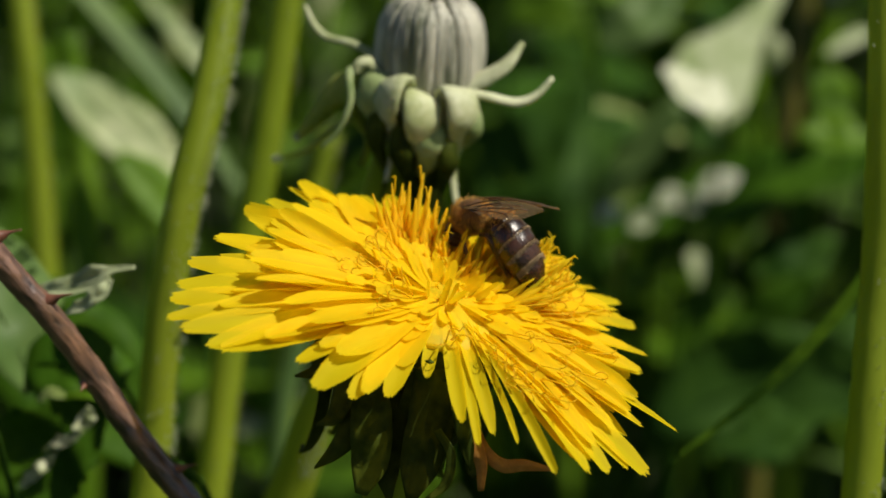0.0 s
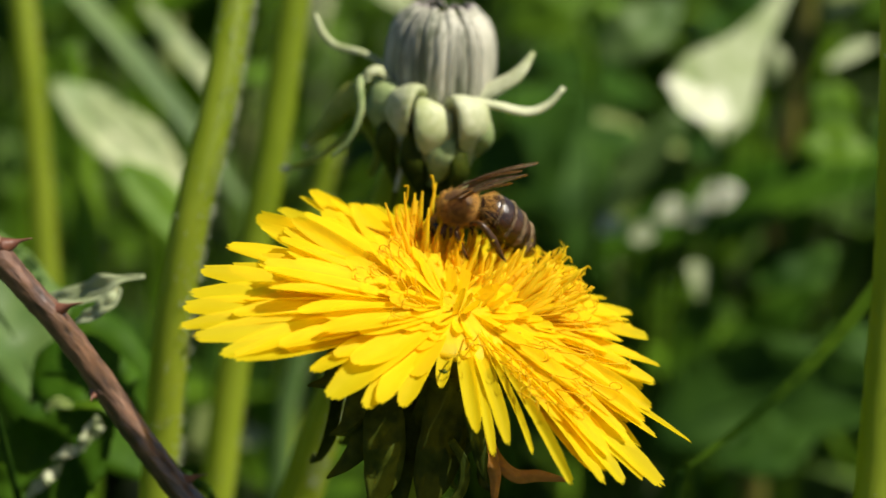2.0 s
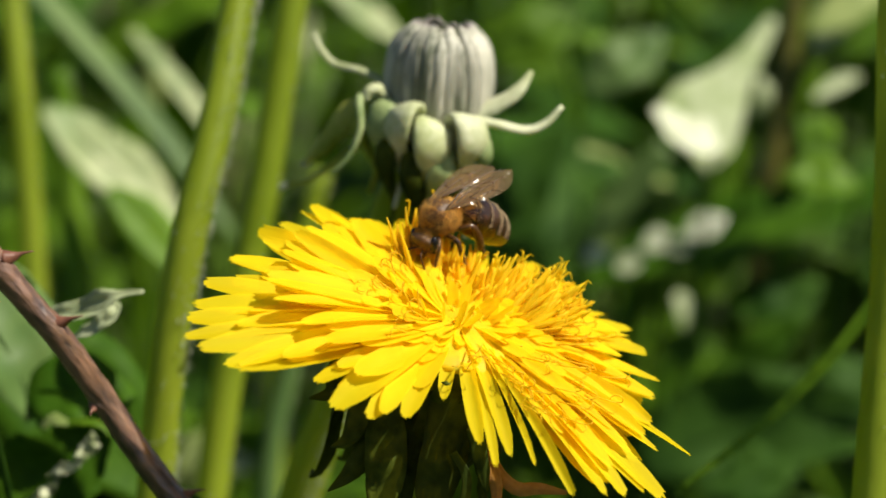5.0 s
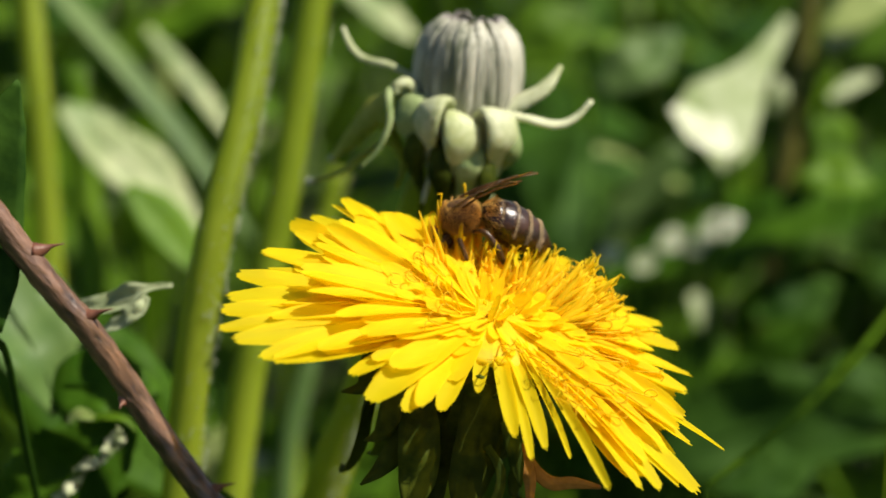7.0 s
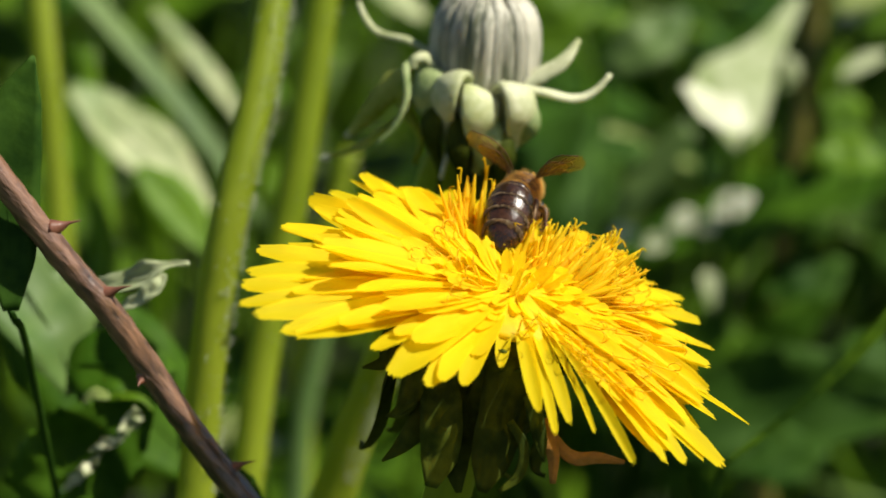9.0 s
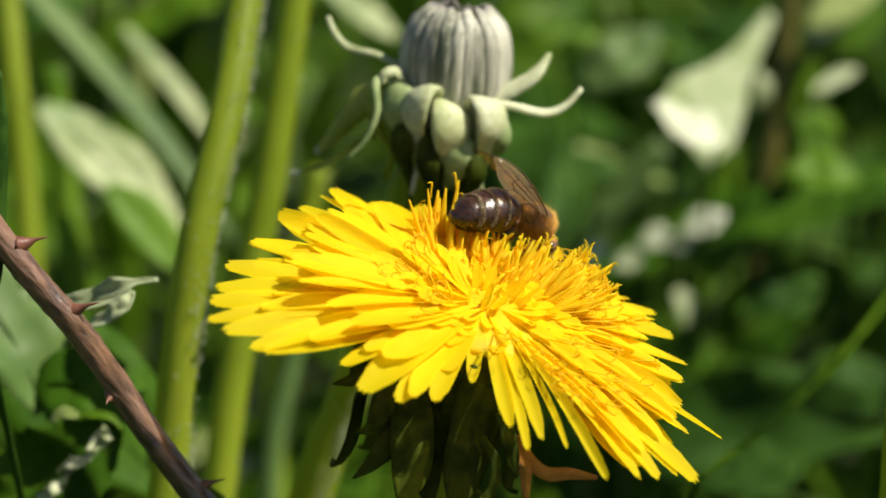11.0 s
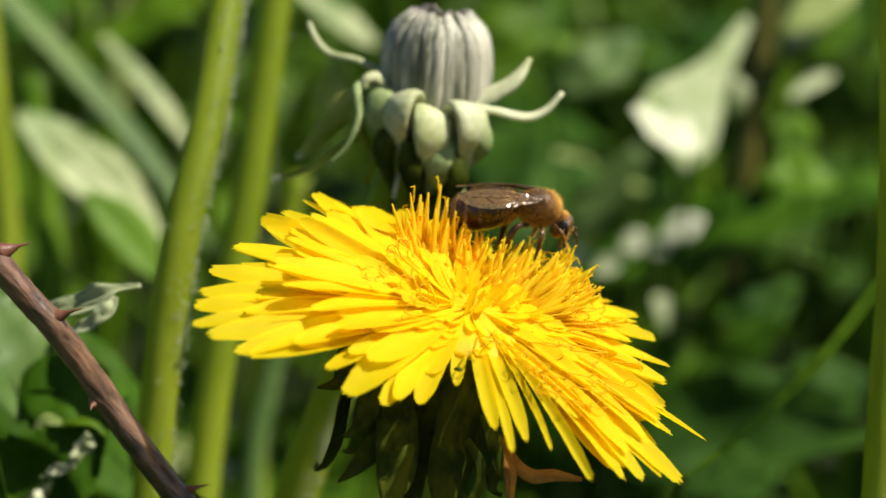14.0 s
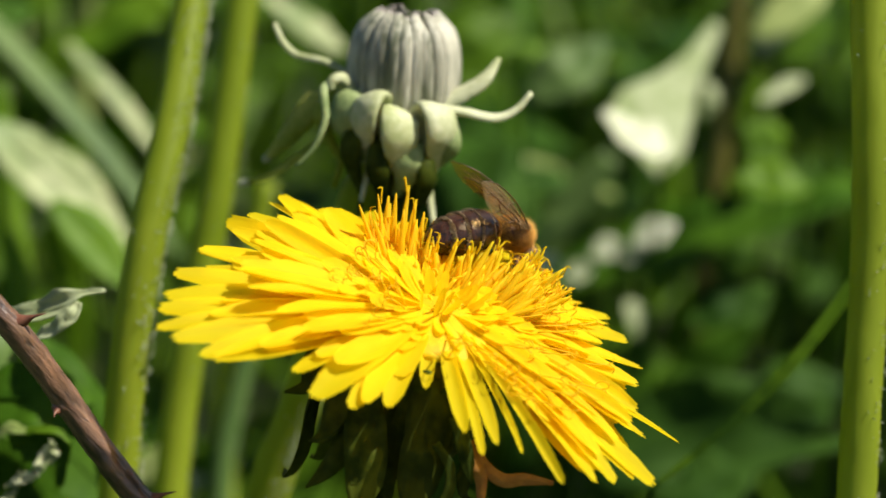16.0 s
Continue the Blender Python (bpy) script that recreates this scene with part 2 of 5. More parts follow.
def part(name, data, parent, label="", m=None):
    ob = new(name, data)
    ob.parent = parent
    if m is not None:
        ob.matrix_basis = m
    return tagged(ob, label)


def thing(name, m, label, category, group=""):
    ob = new(name)
    ob.empty_display_size = 0.005
    ob.matrix_basis = m
    return tagged(ob, label, category, group)


def local(m, points):
    back = m.inverted()
    return [back @ Vector(p) for p in points]


# ---- ground ----
def build_ground():
    g = Geo()
    steps = [-300, -60, -12, -4, -2, -1.2, -0.8, -0.5, -0.3, -0.15, 0, 0.15, 0.3, 0.5, 0.8, 1.2, 2, 4, 12, 60, 300]
    for y in steps:
        for x in steps:
            g.v.append((x, y, 0.006 * noise.noise(Vector((x * 5, y * 5, 0))) if abs(x) < 5 and abs(y) < 5 else 0))
    n = len(steps)
    g.f = [(r * n + c, r * n + c + 1, (r + 1) * n + c + 1, (r + 1) * n + c) for r in range(n - 1) for c in range(n - 1)]
    tagged(new("ground", g.data("ground", SOIL)), "damp soil with moss under the meadow plants", "ground", kind="structure")


build_ground()


# ---- meadow behind and around ----
def clear_spot(x, y):
    """True where a plant would neither stand in the view of the flower nor shade it."""
    if y < 0.25 and abs(x) < 0.09 + 0.25 * max(0, y + 0.2):
        return False
    if math.hypot(x, y) < 0.16:
        return False
    toward = (x * SUN.x + y * SUN.y) / math.hypot(SUN.x, SUN.y)
    across = abs(x * SUN.y - y * SUN.x) / math.hypot(SUN.x, SUN.y)
    return not (0 < toward < 0.35 and across < 0.12)


def build_grass():
    rng = random.Random(4)
    g = Geo()
    made = 0
    while made < 13000:
        y = -0.7 + 3.0 * rng.random() ** 1.3
        x = (rng.random() - 0.5) * (0.9 + 1.1 * abs(y + 0.2))
        if made >= 4200:
            far, turn = 0.5 + 2.6 * rng.random() ** 0.8, rng.uniform(0, 6.283)
            x, y = far * math.cos(turn), far * math.sin(turn)
        if not clear_spot(x, y):
            continue
        made += 1
        h = rng.uniform(0.07, 0.24) * (0.7 if y < 0.15 else 1.0)
        if y < -0.05:
            h *= 0.6
        a, lean = rng.uniform(0, 6.283), rng.uniform(0.2, 1.1) * h
        w = rng.uniform(0.0012, 0.0034)
        sx, sy = -math.sin(a), math.cos(a)
        base = len(g.v)
        for i in range(6):
            s = i / 5
            px, py, pz = x + math.cos(a) * lean * s ** 2, y + math.sin(a) * lean * s ** 2, h * s * (1 - 0.25 * s * lean / h) - 0.004 * (1 - s)
            ww = w * (1 - s ** 2.2) + 0.0001
            g.v.append((px - sx * ww, py - sy * ww, pz))
            g.v.append((px, py, pz - 0.3 * ww))
            g.v.append((px + sx * ww, py + sy * ww, pz))
        for i in range(5):
            k = base + 3 * i
            g.f.append((k, k + 1, k + 4, k + 3))
            g.f.append((k + 1, k + 2, k + 5, k + 4))
    tagged(new("meadow_grass", g.data("meadow_grass", GRASS)), "dense green grass blades behind the flowers", "grass", kind="stuff")


def build_herbs(name, label, material, count, seed, size, spread_y):
    rng = random.Random(seed)
    g = Geo()
    made = 0
    while made < count:
        y = spread_y[0] + (spread_y[1] - spread_y[0]) * rng.random() ** 1.4
        x = (rng.random() - 0.5) * (0.5 + 1.0 * abs(y + 0.2))
        if not clear_spot(x, y):
            continue
        made += 1
        a = rng.uniform(0, 6.283)
        l, h = rng.uniform(*size), rng.uniform(0.02, 0.19)
        rise = rng.uniform(-0.3, 0.7)
        d = Vector((math.cos(a), math.sin(a), rise)).normalized()
        p = Vector((x, y, h))
        w = l * rng.uniform(0.16, 0.3)
        g.blade([(x - d.x * l * 0.3, y - d.y * l * 0.3, 0.0), p, p + d * l * 0.5, p + d * l + Vector((0, 0, -0.25 * l))],
                [0.0008, 0.001, w * 0.8, w, w * 0.6, 0.0004], (-d.x * rise, -d.y * rise, 1), n=8, fold=0.2, wave=0.3, cols=1, seed=made)
    tagged(new(name, g.data(name, material)), label, "plants", kind="stuff")


build_grass()
build_herbs("meadow_leaves", "mixed dark green broad leaves of meadow herbs", LEAF, 620, 11, (0.03, 0.09), (0.17, 1.7))
# Sunlit leaves of the meadow are told apart by a paler colour
build_herbs("meadow_leaves", "light green leaves among the grass, painted as if sunlit", LEAF_PALE, 120, 12, (0.015, 0.05), (0.2, 1.5))
build_herbs("meadow_leaves", "vivid green leaves of low meadow herbs", LEAF_VIVID, 260, 13, (0.02, 0.07), (0.2, 1.6))
# Small bright and pale leaves stand for spots of sun in the herbs
build_herbs("meadow_leaves", "small yellow-green leaves among the herbs, painted as if sunlit", LEAF_VIVID, 130, 14, (0.010, 0.03), (0.17, 0.8))
build_herbs("meadow_leaves", "small leaves painted pale as glints among the herbs", LEAF_PALE_GREY, 60, 15, (0.008, 0.022), (0.2, 0.8))
# Dark-coloured leaves that stand for deep shadow between the herbs
build_herbs("meadow_leaves", "leaves painted dark for the shade deep in the herbs", LEAF_DARK, 260, 16, (0.03, 0.08), (0.2, 0.9))


# ---- single stems and leaves round the flower ----
def to_soil(points):
    """Carry a line on, the way it ends, until it stands in the soil."""
    a, b = Vector(points[-2]), Vector(points[-1])
    step = b - a
    d = Vector((step.x * 0.5, step.y * 0.5, -step.length)).normalized()
    first = b + step * 0.9
    k = (first.z + 0.004) / -d.z
    return [*points, first, first + d * min(0.016, k * 0.2), first + d * min(0.045, k * 0.5), first + d * k]


def build_stem(label, points, radius, material, hairy=140, seed=1, name="meadow_plant"):
    pts = to_soil(points)
    m = Matrix.Translation(Vector(pts[-1]))
    ob = thing(name, m, label, "plant", "upright stems round the flower")
    pts = local(m, pts)
    g = Geo()
    g.tube(pts, [radius * 0.9, radius, radius, radius * 1.05, radius * 1.1], 64, 14, 0.06)
    part("stalk", g.data("stalk", material), ob)
    if hairy:
        rng = random.Random(seed)
        h, line = Geo(), curve(pts, 200)
        for _ in range(hairy):
            k = int(rng.random() ** 1.6 * 120)
            q = line[k]
            along = (line[k + 1] - q).normalized()
            a = rng.gauss(0.2, 0.7)
            out = (Vector((math.cos(a), -math.sin(a), 0)) - along * along.dot(Vector((math.cos(a), -math.sin(a), 0)))).normalized()
            root = q + out * radius * 0.97
            l = rng.uniform(0.00012, 0.0008)
            h.tube([root, root + out * l * 0.6 + along * l * rng.uniform(-0.6, 0.6), root + out * l + along * l * rng.uniform(-1.5, 1.0)],
                   [0.00006, 0.00005, 0.00002], 3, 3)
        tagged(part("down", h.data("down", HAIR), ob, "whitish woolly hairs"), kind="stuff")
    return ob


def build_leaf(label, points, widths, facing, material, name="herb_leaf", category="leaf", fold=0.25, wave=0.1, teeth=0.0, n=14, twist=0.0, thick=0.0003, seed=1, cols=2, rooted=True, stalk=()):
    ends = [Vector(points[0]), Vector(points[-1])]
    low = min(ends, key=lambda q: q.z)
    foot = Vector((low.x, low.y + 0.05, -0.003))
    m = Matrix.Translation(foot if rooted else low)
    ob = thing(name, m, label, category, "pale leaflets" if name == "leaflet" else "")
    pts = local(m, points)
    g = Geo()
    g.blade(pts, widths, facing, n, fold, thick, cols, wave, teeth, twist, seed)
    part("blade", g.data("blade", material), ob)
    g = Geo()
    side = Vector(facing).normalized() * -0.00025
    g.tube([q + side for q in pts], [0.0002, 0.00024, 0.00016, 0.00006], n, 5)
    part("midrib", g.data("midrib", material), ob)
    if rooted:
        a = local(m, [low])[0]
        g = Geo()
        g.tube([a, *(local(m, stalk) if stalk else (a + Vector((0, 0.010, -0.012)), Vector((0, -0.012, a.z * 0.6)))), (0, 0, 0)], [0.0004, 0.0005, 0.0007], 16, 6)
        part("leaf_stalk", g.data("leaf_stalk", LEAF_DARK), ob)
    return ob


build_stem("tall yellow-green dandelion stem with woolly white hairs", [(-0.0196, 0.0524, 0.2305), (-0.0216, 0.0452, 0.2190), (-0.0235, 0.0368, 0.2069), (-0.0263, 0.0295, 0.1950), (-0.0287, 0.0261, 0.1823), (-0.0302, 0.0236, 0.1693), (-0.0308, 0.0219, 0.1629)], 0.0022, STEM, 900, 2)
build_stem("smooth green dandelion stem in the sun", [(-0.0154, 0.0902, 0.2284), (-0.0179, 0.0841, 0.2134), (-0.0214, 0.0760, 0.1911), (-0.0265, 0.0671, 0.1653), (-0.0292, 0.0620, 0.1466)], 0.0023, STEM)
build_stem("blurred yellow-green stem behind the twig", [(-0.0688, 0.1404, 0.2110), (-0.0668, 0.1328, 0.1943), (-0.0655, 0.1287, 0.1791), (-0.0643, 0.1235, 0.1594), (-0.0634, 0.1143, 0.1254)], 0.0022, STEM)
build_stem("blurred green stem among the grass", [(-0.0653, 0.1587, 0.1907), (-0.0633, 0.1541, 0.1733), (-0.0614, 0.1465, 0.1527), (-0.0629, 0.1367, 0.1163)], 0.0026, LEAF_VIVID)
build_stem("slim green stem under the flower", [(-0.0180, 0.1473, 0.1749), (-0.0252, 0.1378, 0.1471), (-0.0265, 0.1302, 0.1189)], 0.0019, STEM)
build_stem("pale grey-green stem under the flower", [(-0.0177, 0.1375, 0.1653), (-0.0229, 0.1310, 0.1452), (-0.0260, 0.1266, 0.1326), (-0.0273, 0.1229, 0.1188)], 0.0019, LEAF_GREY)
build_stem("upright yellow-green dandelion stem", [(0.0528, 0.0235, 0.2344), (0.0525, 0.0199, 0.2211), (0.0520, 0.0142, 0.2036), (0.0514, 0.0110, 0.1918), (0.0501, 0.0069, 0.1804), (0.0492, 0.0040, 0.1697)], 0.0021, STEM, 300, 5)
build_stem("dark brownish stem of a meadow plant", [(0.0784, 0.2322, 0.2098), (0.0762, 0.2276, 0.1928), (0.0731, 0.2216, 0.1701), (0.0692, 0.2149, 0.1451), (0.0660, 0.2078, 0.1189), (0.0642, 0.2002, 0.0905)], 0.0024, STEM_DARK)

build_leaf("bright green leaf turned to the light", [(-0.0518, 0.1280, 0.1764), (-0.0458, 0.1263, 0.1702), (-0.0405, 0.1225, 0.1635)], [0.0012, 0.0041, 0.0041, 0.0009], (0.3, -0.7, 0.6), LEAF_VIVID)
build_leaf("wide grey-green grass blade", [(-0.0791, 0.1880, 0.2070), (-0.0595, 0.1795, 0.1870), (-0.0466, 0.1735, 0.1722), (-0.0350, 0.1691, 0.1560)], [0.0022, 0.0024, 0.0021, 0.0009], (0.5, -0.7, 0.5), LEAF_GREY, fold=0.15)
build_leaf("light grey-green grass blade", [(-0.0561, 0.1874, 0.1932), (-0.0478, 0.1829, 0.1843), (-0.0398, 0.1800, 0.1735)], [0.0010, 0.0020, 0.0022, 0.0009], (0.5, -0.6, 0.6), LEAF_PALE_GREY, fold=0.15)
build_leaf("vivid green leaf lit from behind", [(-0.0676, 0.2035, 0.1839), (-0.0556, 0.2070, 0.1890), (-0.0413, 0.2124, 0.1938)], [0.0012, 0.0047, 0.0047, 0.0012], (0.0, -0.6, 0.8), LEAF_VIVID)
build_leaf("whitish leaf shining in the sun", [(-0.0203, 0.2016, 0.1999), (-0.0126, 0.2000, 0.1940), (-0.0054, 0.1987, 0.1892)], [0.0010, 0.0030, 0.0034, 0.0012], (0.5, -0.6, 0.6), LEAF_PALE_GREY)
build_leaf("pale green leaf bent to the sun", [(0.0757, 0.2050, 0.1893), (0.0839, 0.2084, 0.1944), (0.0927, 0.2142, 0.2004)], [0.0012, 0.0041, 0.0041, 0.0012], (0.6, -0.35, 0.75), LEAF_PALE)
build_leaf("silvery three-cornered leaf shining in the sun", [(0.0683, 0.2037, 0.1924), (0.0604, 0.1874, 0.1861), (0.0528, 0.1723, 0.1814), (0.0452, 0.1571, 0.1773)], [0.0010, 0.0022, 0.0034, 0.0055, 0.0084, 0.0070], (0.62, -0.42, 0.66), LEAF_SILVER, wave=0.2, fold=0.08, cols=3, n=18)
# The sunlit corner of the leaf above, painted as a whitish tip
build_leaf("leaf tip painted whitish for full sun", [(0.0401, 0.1530, 0.1848), (0.0451, 0.1508, 0.1809), (0.0503, 0.1487, 0.1776)], [0.0018, 0.0050, 0.0068, 0.0030], (0.55, -0.40, 0.75), LEAF_GLARE, wave=0.2, fold=0.08, cols=3)
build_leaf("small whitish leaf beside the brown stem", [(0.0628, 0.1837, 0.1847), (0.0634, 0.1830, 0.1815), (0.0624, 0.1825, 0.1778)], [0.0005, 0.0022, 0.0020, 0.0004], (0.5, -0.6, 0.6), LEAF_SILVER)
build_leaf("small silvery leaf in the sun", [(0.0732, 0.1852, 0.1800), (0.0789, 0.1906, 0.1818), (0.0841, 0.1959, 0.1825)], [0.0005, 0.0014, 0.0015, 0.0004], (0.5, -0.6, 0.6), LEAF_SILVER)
build_leaf("grey-green band of a bent grass leaf", [(0.0487, 0.2125, 0.1646), (0.0424, 0.2117, 0.1579), (0.0367, 0.2105, 0.1504), (0.0309, 0.2088, 0.1424)], [0.0019, 0.0033, 0.0035, 0.0030, 0.0012], (0.4, -0.6, 0.7), LEAF_GREY)
build_leaf("mid-green leaf catching some sun", [(0.0321, 0.2337, 0.1600), (0.0372, 0.2325, 0.1565), (0.0444, 0.2307, 0.1516)], [0.0007, 0.0032, 0.0032, 0.0007], (0.5, -0.6, 0.6), LEAF_PALE, wave=0.3)
build_leaf("yellow-green leaf catching the sun", [(0.0706, 0.2077, 0.1570), (0.0758, 0.2074, 0.1598), (0.0819, 0.2058, 0.1581)], [0.0007, 0.0030, 0.0030, 0.0007], (0.4, -0.5, 0.8), LEAF_VIVID, wave=0.3)
build_leaf("yellow-green upright leaf in the sun", [(0.0775, 0.2188, 0.1658), (0.0782, 0.2201, 0.1727), (0.0807, 0.2210, 0.1803)], [0.0010, 0.0026, 0.0024, 0.0006], (0.5, -0.6, 0.6), LEAF_VIVID, wave=0.3)
build_leaf("vivid green slanting grass leaf", [(0.0506, 0.2379, 0.1937), (0.0567, 0.2361, 0.1862), (0.0639, 0.2341, 0.1798)], [0.0010, 0.0018, 0.0017, 0.0005], (-0.5, -0.6, 0.6), LEAF_VIVID)
build_leaf("vivid green broad leaf in the sun", [(-0.0615, 0.2050, 0.1880), (-0.0510, 0.2072, 0.1926), (-0.0387, 0.2094, 0.1988)], [0.0011, 0.0039, 0.0043, 0.0034], (0.2, -0.6, 0.8), LEAF_VIVID, wave=0.3)
build_leaf("broad whitish grey-green leaf in the sun", [(-0.0650, 0.1428, 0.1872), (-0.0572, 0.1429, 0.1805), (-0.0492, 0.1425, 0.1732), (-0.0419, 0.1416, 0.1653)], [0.0012, 0.0054, 0.0060, 0.0048, 0.0012], (0.45, -0.65, 0.60), LEAF_PALE_GREY, wave=0.3, fold=0.06, cols=3)
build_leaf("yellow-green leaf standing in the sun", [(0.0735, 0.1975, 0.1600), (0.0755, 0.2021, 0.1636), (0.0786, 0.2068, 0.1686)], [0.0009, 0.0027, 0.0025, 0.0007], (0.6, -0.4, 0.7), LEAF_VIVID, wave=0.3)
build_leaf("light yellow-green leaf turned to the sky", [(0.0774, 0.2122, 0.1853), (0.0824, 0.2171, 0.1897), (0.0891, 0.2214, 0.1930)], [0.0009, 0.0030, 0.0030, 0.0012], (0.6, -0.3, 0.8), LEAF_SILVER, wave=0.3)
build_leaf("light green leaf among darker ones", [(0.0562, 0.2347, 0.1773), (0.0609, 0.2372, 0.1719), (0.0631, 0.2378, 0.1662)], [0.0007, 0.0020, 0.0020, 0.0006], (0.6, -0.3, 0.8), LEAF_PALE, wave=0.3)
build_leaf("light green leaf among darker ones", [(0.0408, 0.2323, 0.1568), (0.0460, 0.2350, 0.1531), (0.0529, 0.2358, 0.1510)], [0.0007, 0.0027, 0.0024, 0.0006], (0.5, -0.3, 0.8), LEAF_PALE, wave=0.3)
build_leaf("dull green leaf at the edge of the shade", [(0.0872, 0.2107, 0.1401), (0.0770, 0.2141, 0.1453), (0.0644, 0.2171, 0.1487)], [0.0012, 0.0041, 0.0043, 0.0010], (0.1, -0.4, 0.9), LEAF, wave=0.3)
build_leaf("teal green leaf with the shade painted in", [(0.0524, 0.1798, 0.1235), (0.0621, 0.1802, 0.1292), (0.0728, 0.1812, 0.1381)], [0.0013, 0.0044, 0.0049, 0.0011], (-0.2, -0.7, 0.6), LEAF_SHADE, wave=0.3)
build_leaf("dark green leaf behind the curled bracts", [(0.0317, 0.2481, 0.1824), (0.0403, 0.2468, 0.1783), (0.0502, 0.2448, 0.1730)], [0.0010, 0.0042, 0.0045, 0.0010], (0.1, -0.4, 0.9), LEAF, wave=0.3)
# Bright blobs of sun among the leaves, made as whitish leaflets
build_leaf("small leaflet painted whitish as if catching the sun", [(0.0298, 0.1797, 0.1497), (0.0322, 0.1798, 0.1507), (0.0346, 0.1799, 0.1518)], [0.0003, 0.0020, 0.0020, 0.0004], (0.4, -0.5, 0.75), LEAF_GLARE, name="leaflet", seed=0)
build_leaf("small leaflet painted whitish as if catching the sun", [(0.0358, 0.1788, 0.1480), (0.0384, 0.1788, 0.1491), (0.0410, 0.1789, 0.1504)], [0.0003, 0.0021, 0.0021, 0.0004], (0.4, -0.5, 0.75), LEAF_GLARE, name="leaflet", seed=1)
build_leaf("small leaflet painted whitish as if catching the sun", [(0.0406, 0.1794, 0.1521), (0.0438, 0.1794, 0.1534), (0.0469, 0.1794, 0.1549)], [0.0003, 0.0026, 0.0026, 0.0004], (0.4, -0.5, 0.75), LEAF_GLARE, name="leaflet", seed=2)
build_leaf("small leaflet painted whitish as if catching the sun", [(0.0464, 0.1786, 0.1515), (0.0482, 0.1786, 0.1523), (0.0501, 0.1786, 0.1532)], [0.0003, 0.0016, 0.0016, 0.0004], (0.4, -0.5, 0.75), LEAF_GLARE, name="leaflet", seed=3)
build_leaf("small leaflet painted whitish as if catching the sun", [(0.0483, 0.1791, 0.1544), (0.0525, 0.1790, 0.1562), (0.0566, 0.1790, 0.1582)], [0.0003, 0.0029, 0.0029, 0.0004], (0.4, -0.5, 0.75), LEAF_GLARE, name="leaflet", seed=4)
build_leaf("slender arching green grass blade", [(0.0632, 0.0333, 0.2019), (0.0585, 0.0323, 0.1927), (0.0538, 0.0313, 0.1850), (0.0494, 0.0305, 0.1792), (0.0448, 0.0298, 0.1742), (0.0404, 0.0292, 0.1702), (0.0357, 0.0286, 0.1665), (0.0311, 0.0280, 0.1631)], [0.0008, 0.0009, 0.0009, 0.0008, 0.0008, 0.0006, 0.0004, 0.0002], (-0.5, -0.8, 0.1), LEAF, name="grass_blade", category="grass", fold=0.3, n=28)
build_leaf("pale blurred leaflet on a stalk", [(0.0472, 0.1764, 0.1440), (0.0488, 0.1753, 0.1410), (0.0490, 0.1740, 0.1369)], [0.0011, 0.0026, 0.0022, 0.0005], (0.4, -0.6, 0.6), LEAF_SILVER, name="leaflet")
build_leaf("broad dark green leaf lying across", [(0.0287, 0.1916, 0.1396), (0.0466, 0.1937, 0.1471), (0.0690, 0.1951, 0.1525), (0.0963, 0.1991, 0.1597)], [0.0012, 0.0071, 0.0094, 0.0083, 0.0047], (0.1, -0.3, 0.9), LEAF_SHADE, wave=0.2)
build_leaf("grass blade painted dark for the shade", [(0.0822, 0.1288, 0.1329), (0.0636, 0.1259, 0.1299), (0.0441, 0.1214, 0.1245)], [0.0012, 0.0014, 0.0006], (-0.3, -0.8, 0.3), LEAF_DARK, name="grass_blade", category="grass")
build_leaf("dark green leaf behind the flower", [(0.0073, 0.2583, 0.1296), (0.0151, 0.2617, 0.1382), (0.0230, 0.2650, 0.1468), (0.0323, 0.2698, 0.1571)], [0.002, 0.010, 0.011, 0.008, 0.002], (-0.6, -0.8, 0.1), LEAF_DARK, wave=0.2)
# Deep shade is in this leaf's dark colour
build_leaf("broad leaf painted dark green for deep shade", [(0.0389, 0.1629, 0.1136), (0.0539, 0.1655, 0.1194), (0.0690, 0.1673, 0.1222), (0.0852, 0.1688, 0.1239)], [0.002, 0.011, 0.012, 0.008, 0.002], (-0.6, -0.8, 0.1), LEAF_DARK, wave=0.2)
# Added backing leaf that covers the jumble of stalks with smooth dark green
build_leaf("broad dark green backing leaf added behind the twig", [(-0.0558, 0.0527, 0.1770), (-0.0494, 0.0519, 0.1703), (-0.0422, 0.0509, 0.1637), (-0.0341, 0.0489, 0.1551)], [0.0045, 0.0089, 0.0097, 0.0082, 0.0030], (0.3, -0.8, 0.5), LEAF_SHADE, wave=0.15, fold=0.05, n=20, cols=3)
torn = build_leaf("dark green leaf with a torn pale rim", [(-0.0510, 0.0242, 0.1598), (-0.0458, 0.0243, 0.1641), (-0.0409, 0.0243, 0.1680), (-0.0358, 0.0244, 0.1723)], [0.0040, 0.0068, 0.0070, 0.0052, 0.0010], (0.4, -0.7, 0.6), LEAF_SHADE, wave=0.4, teeth=0.12, n=30, cols=4)
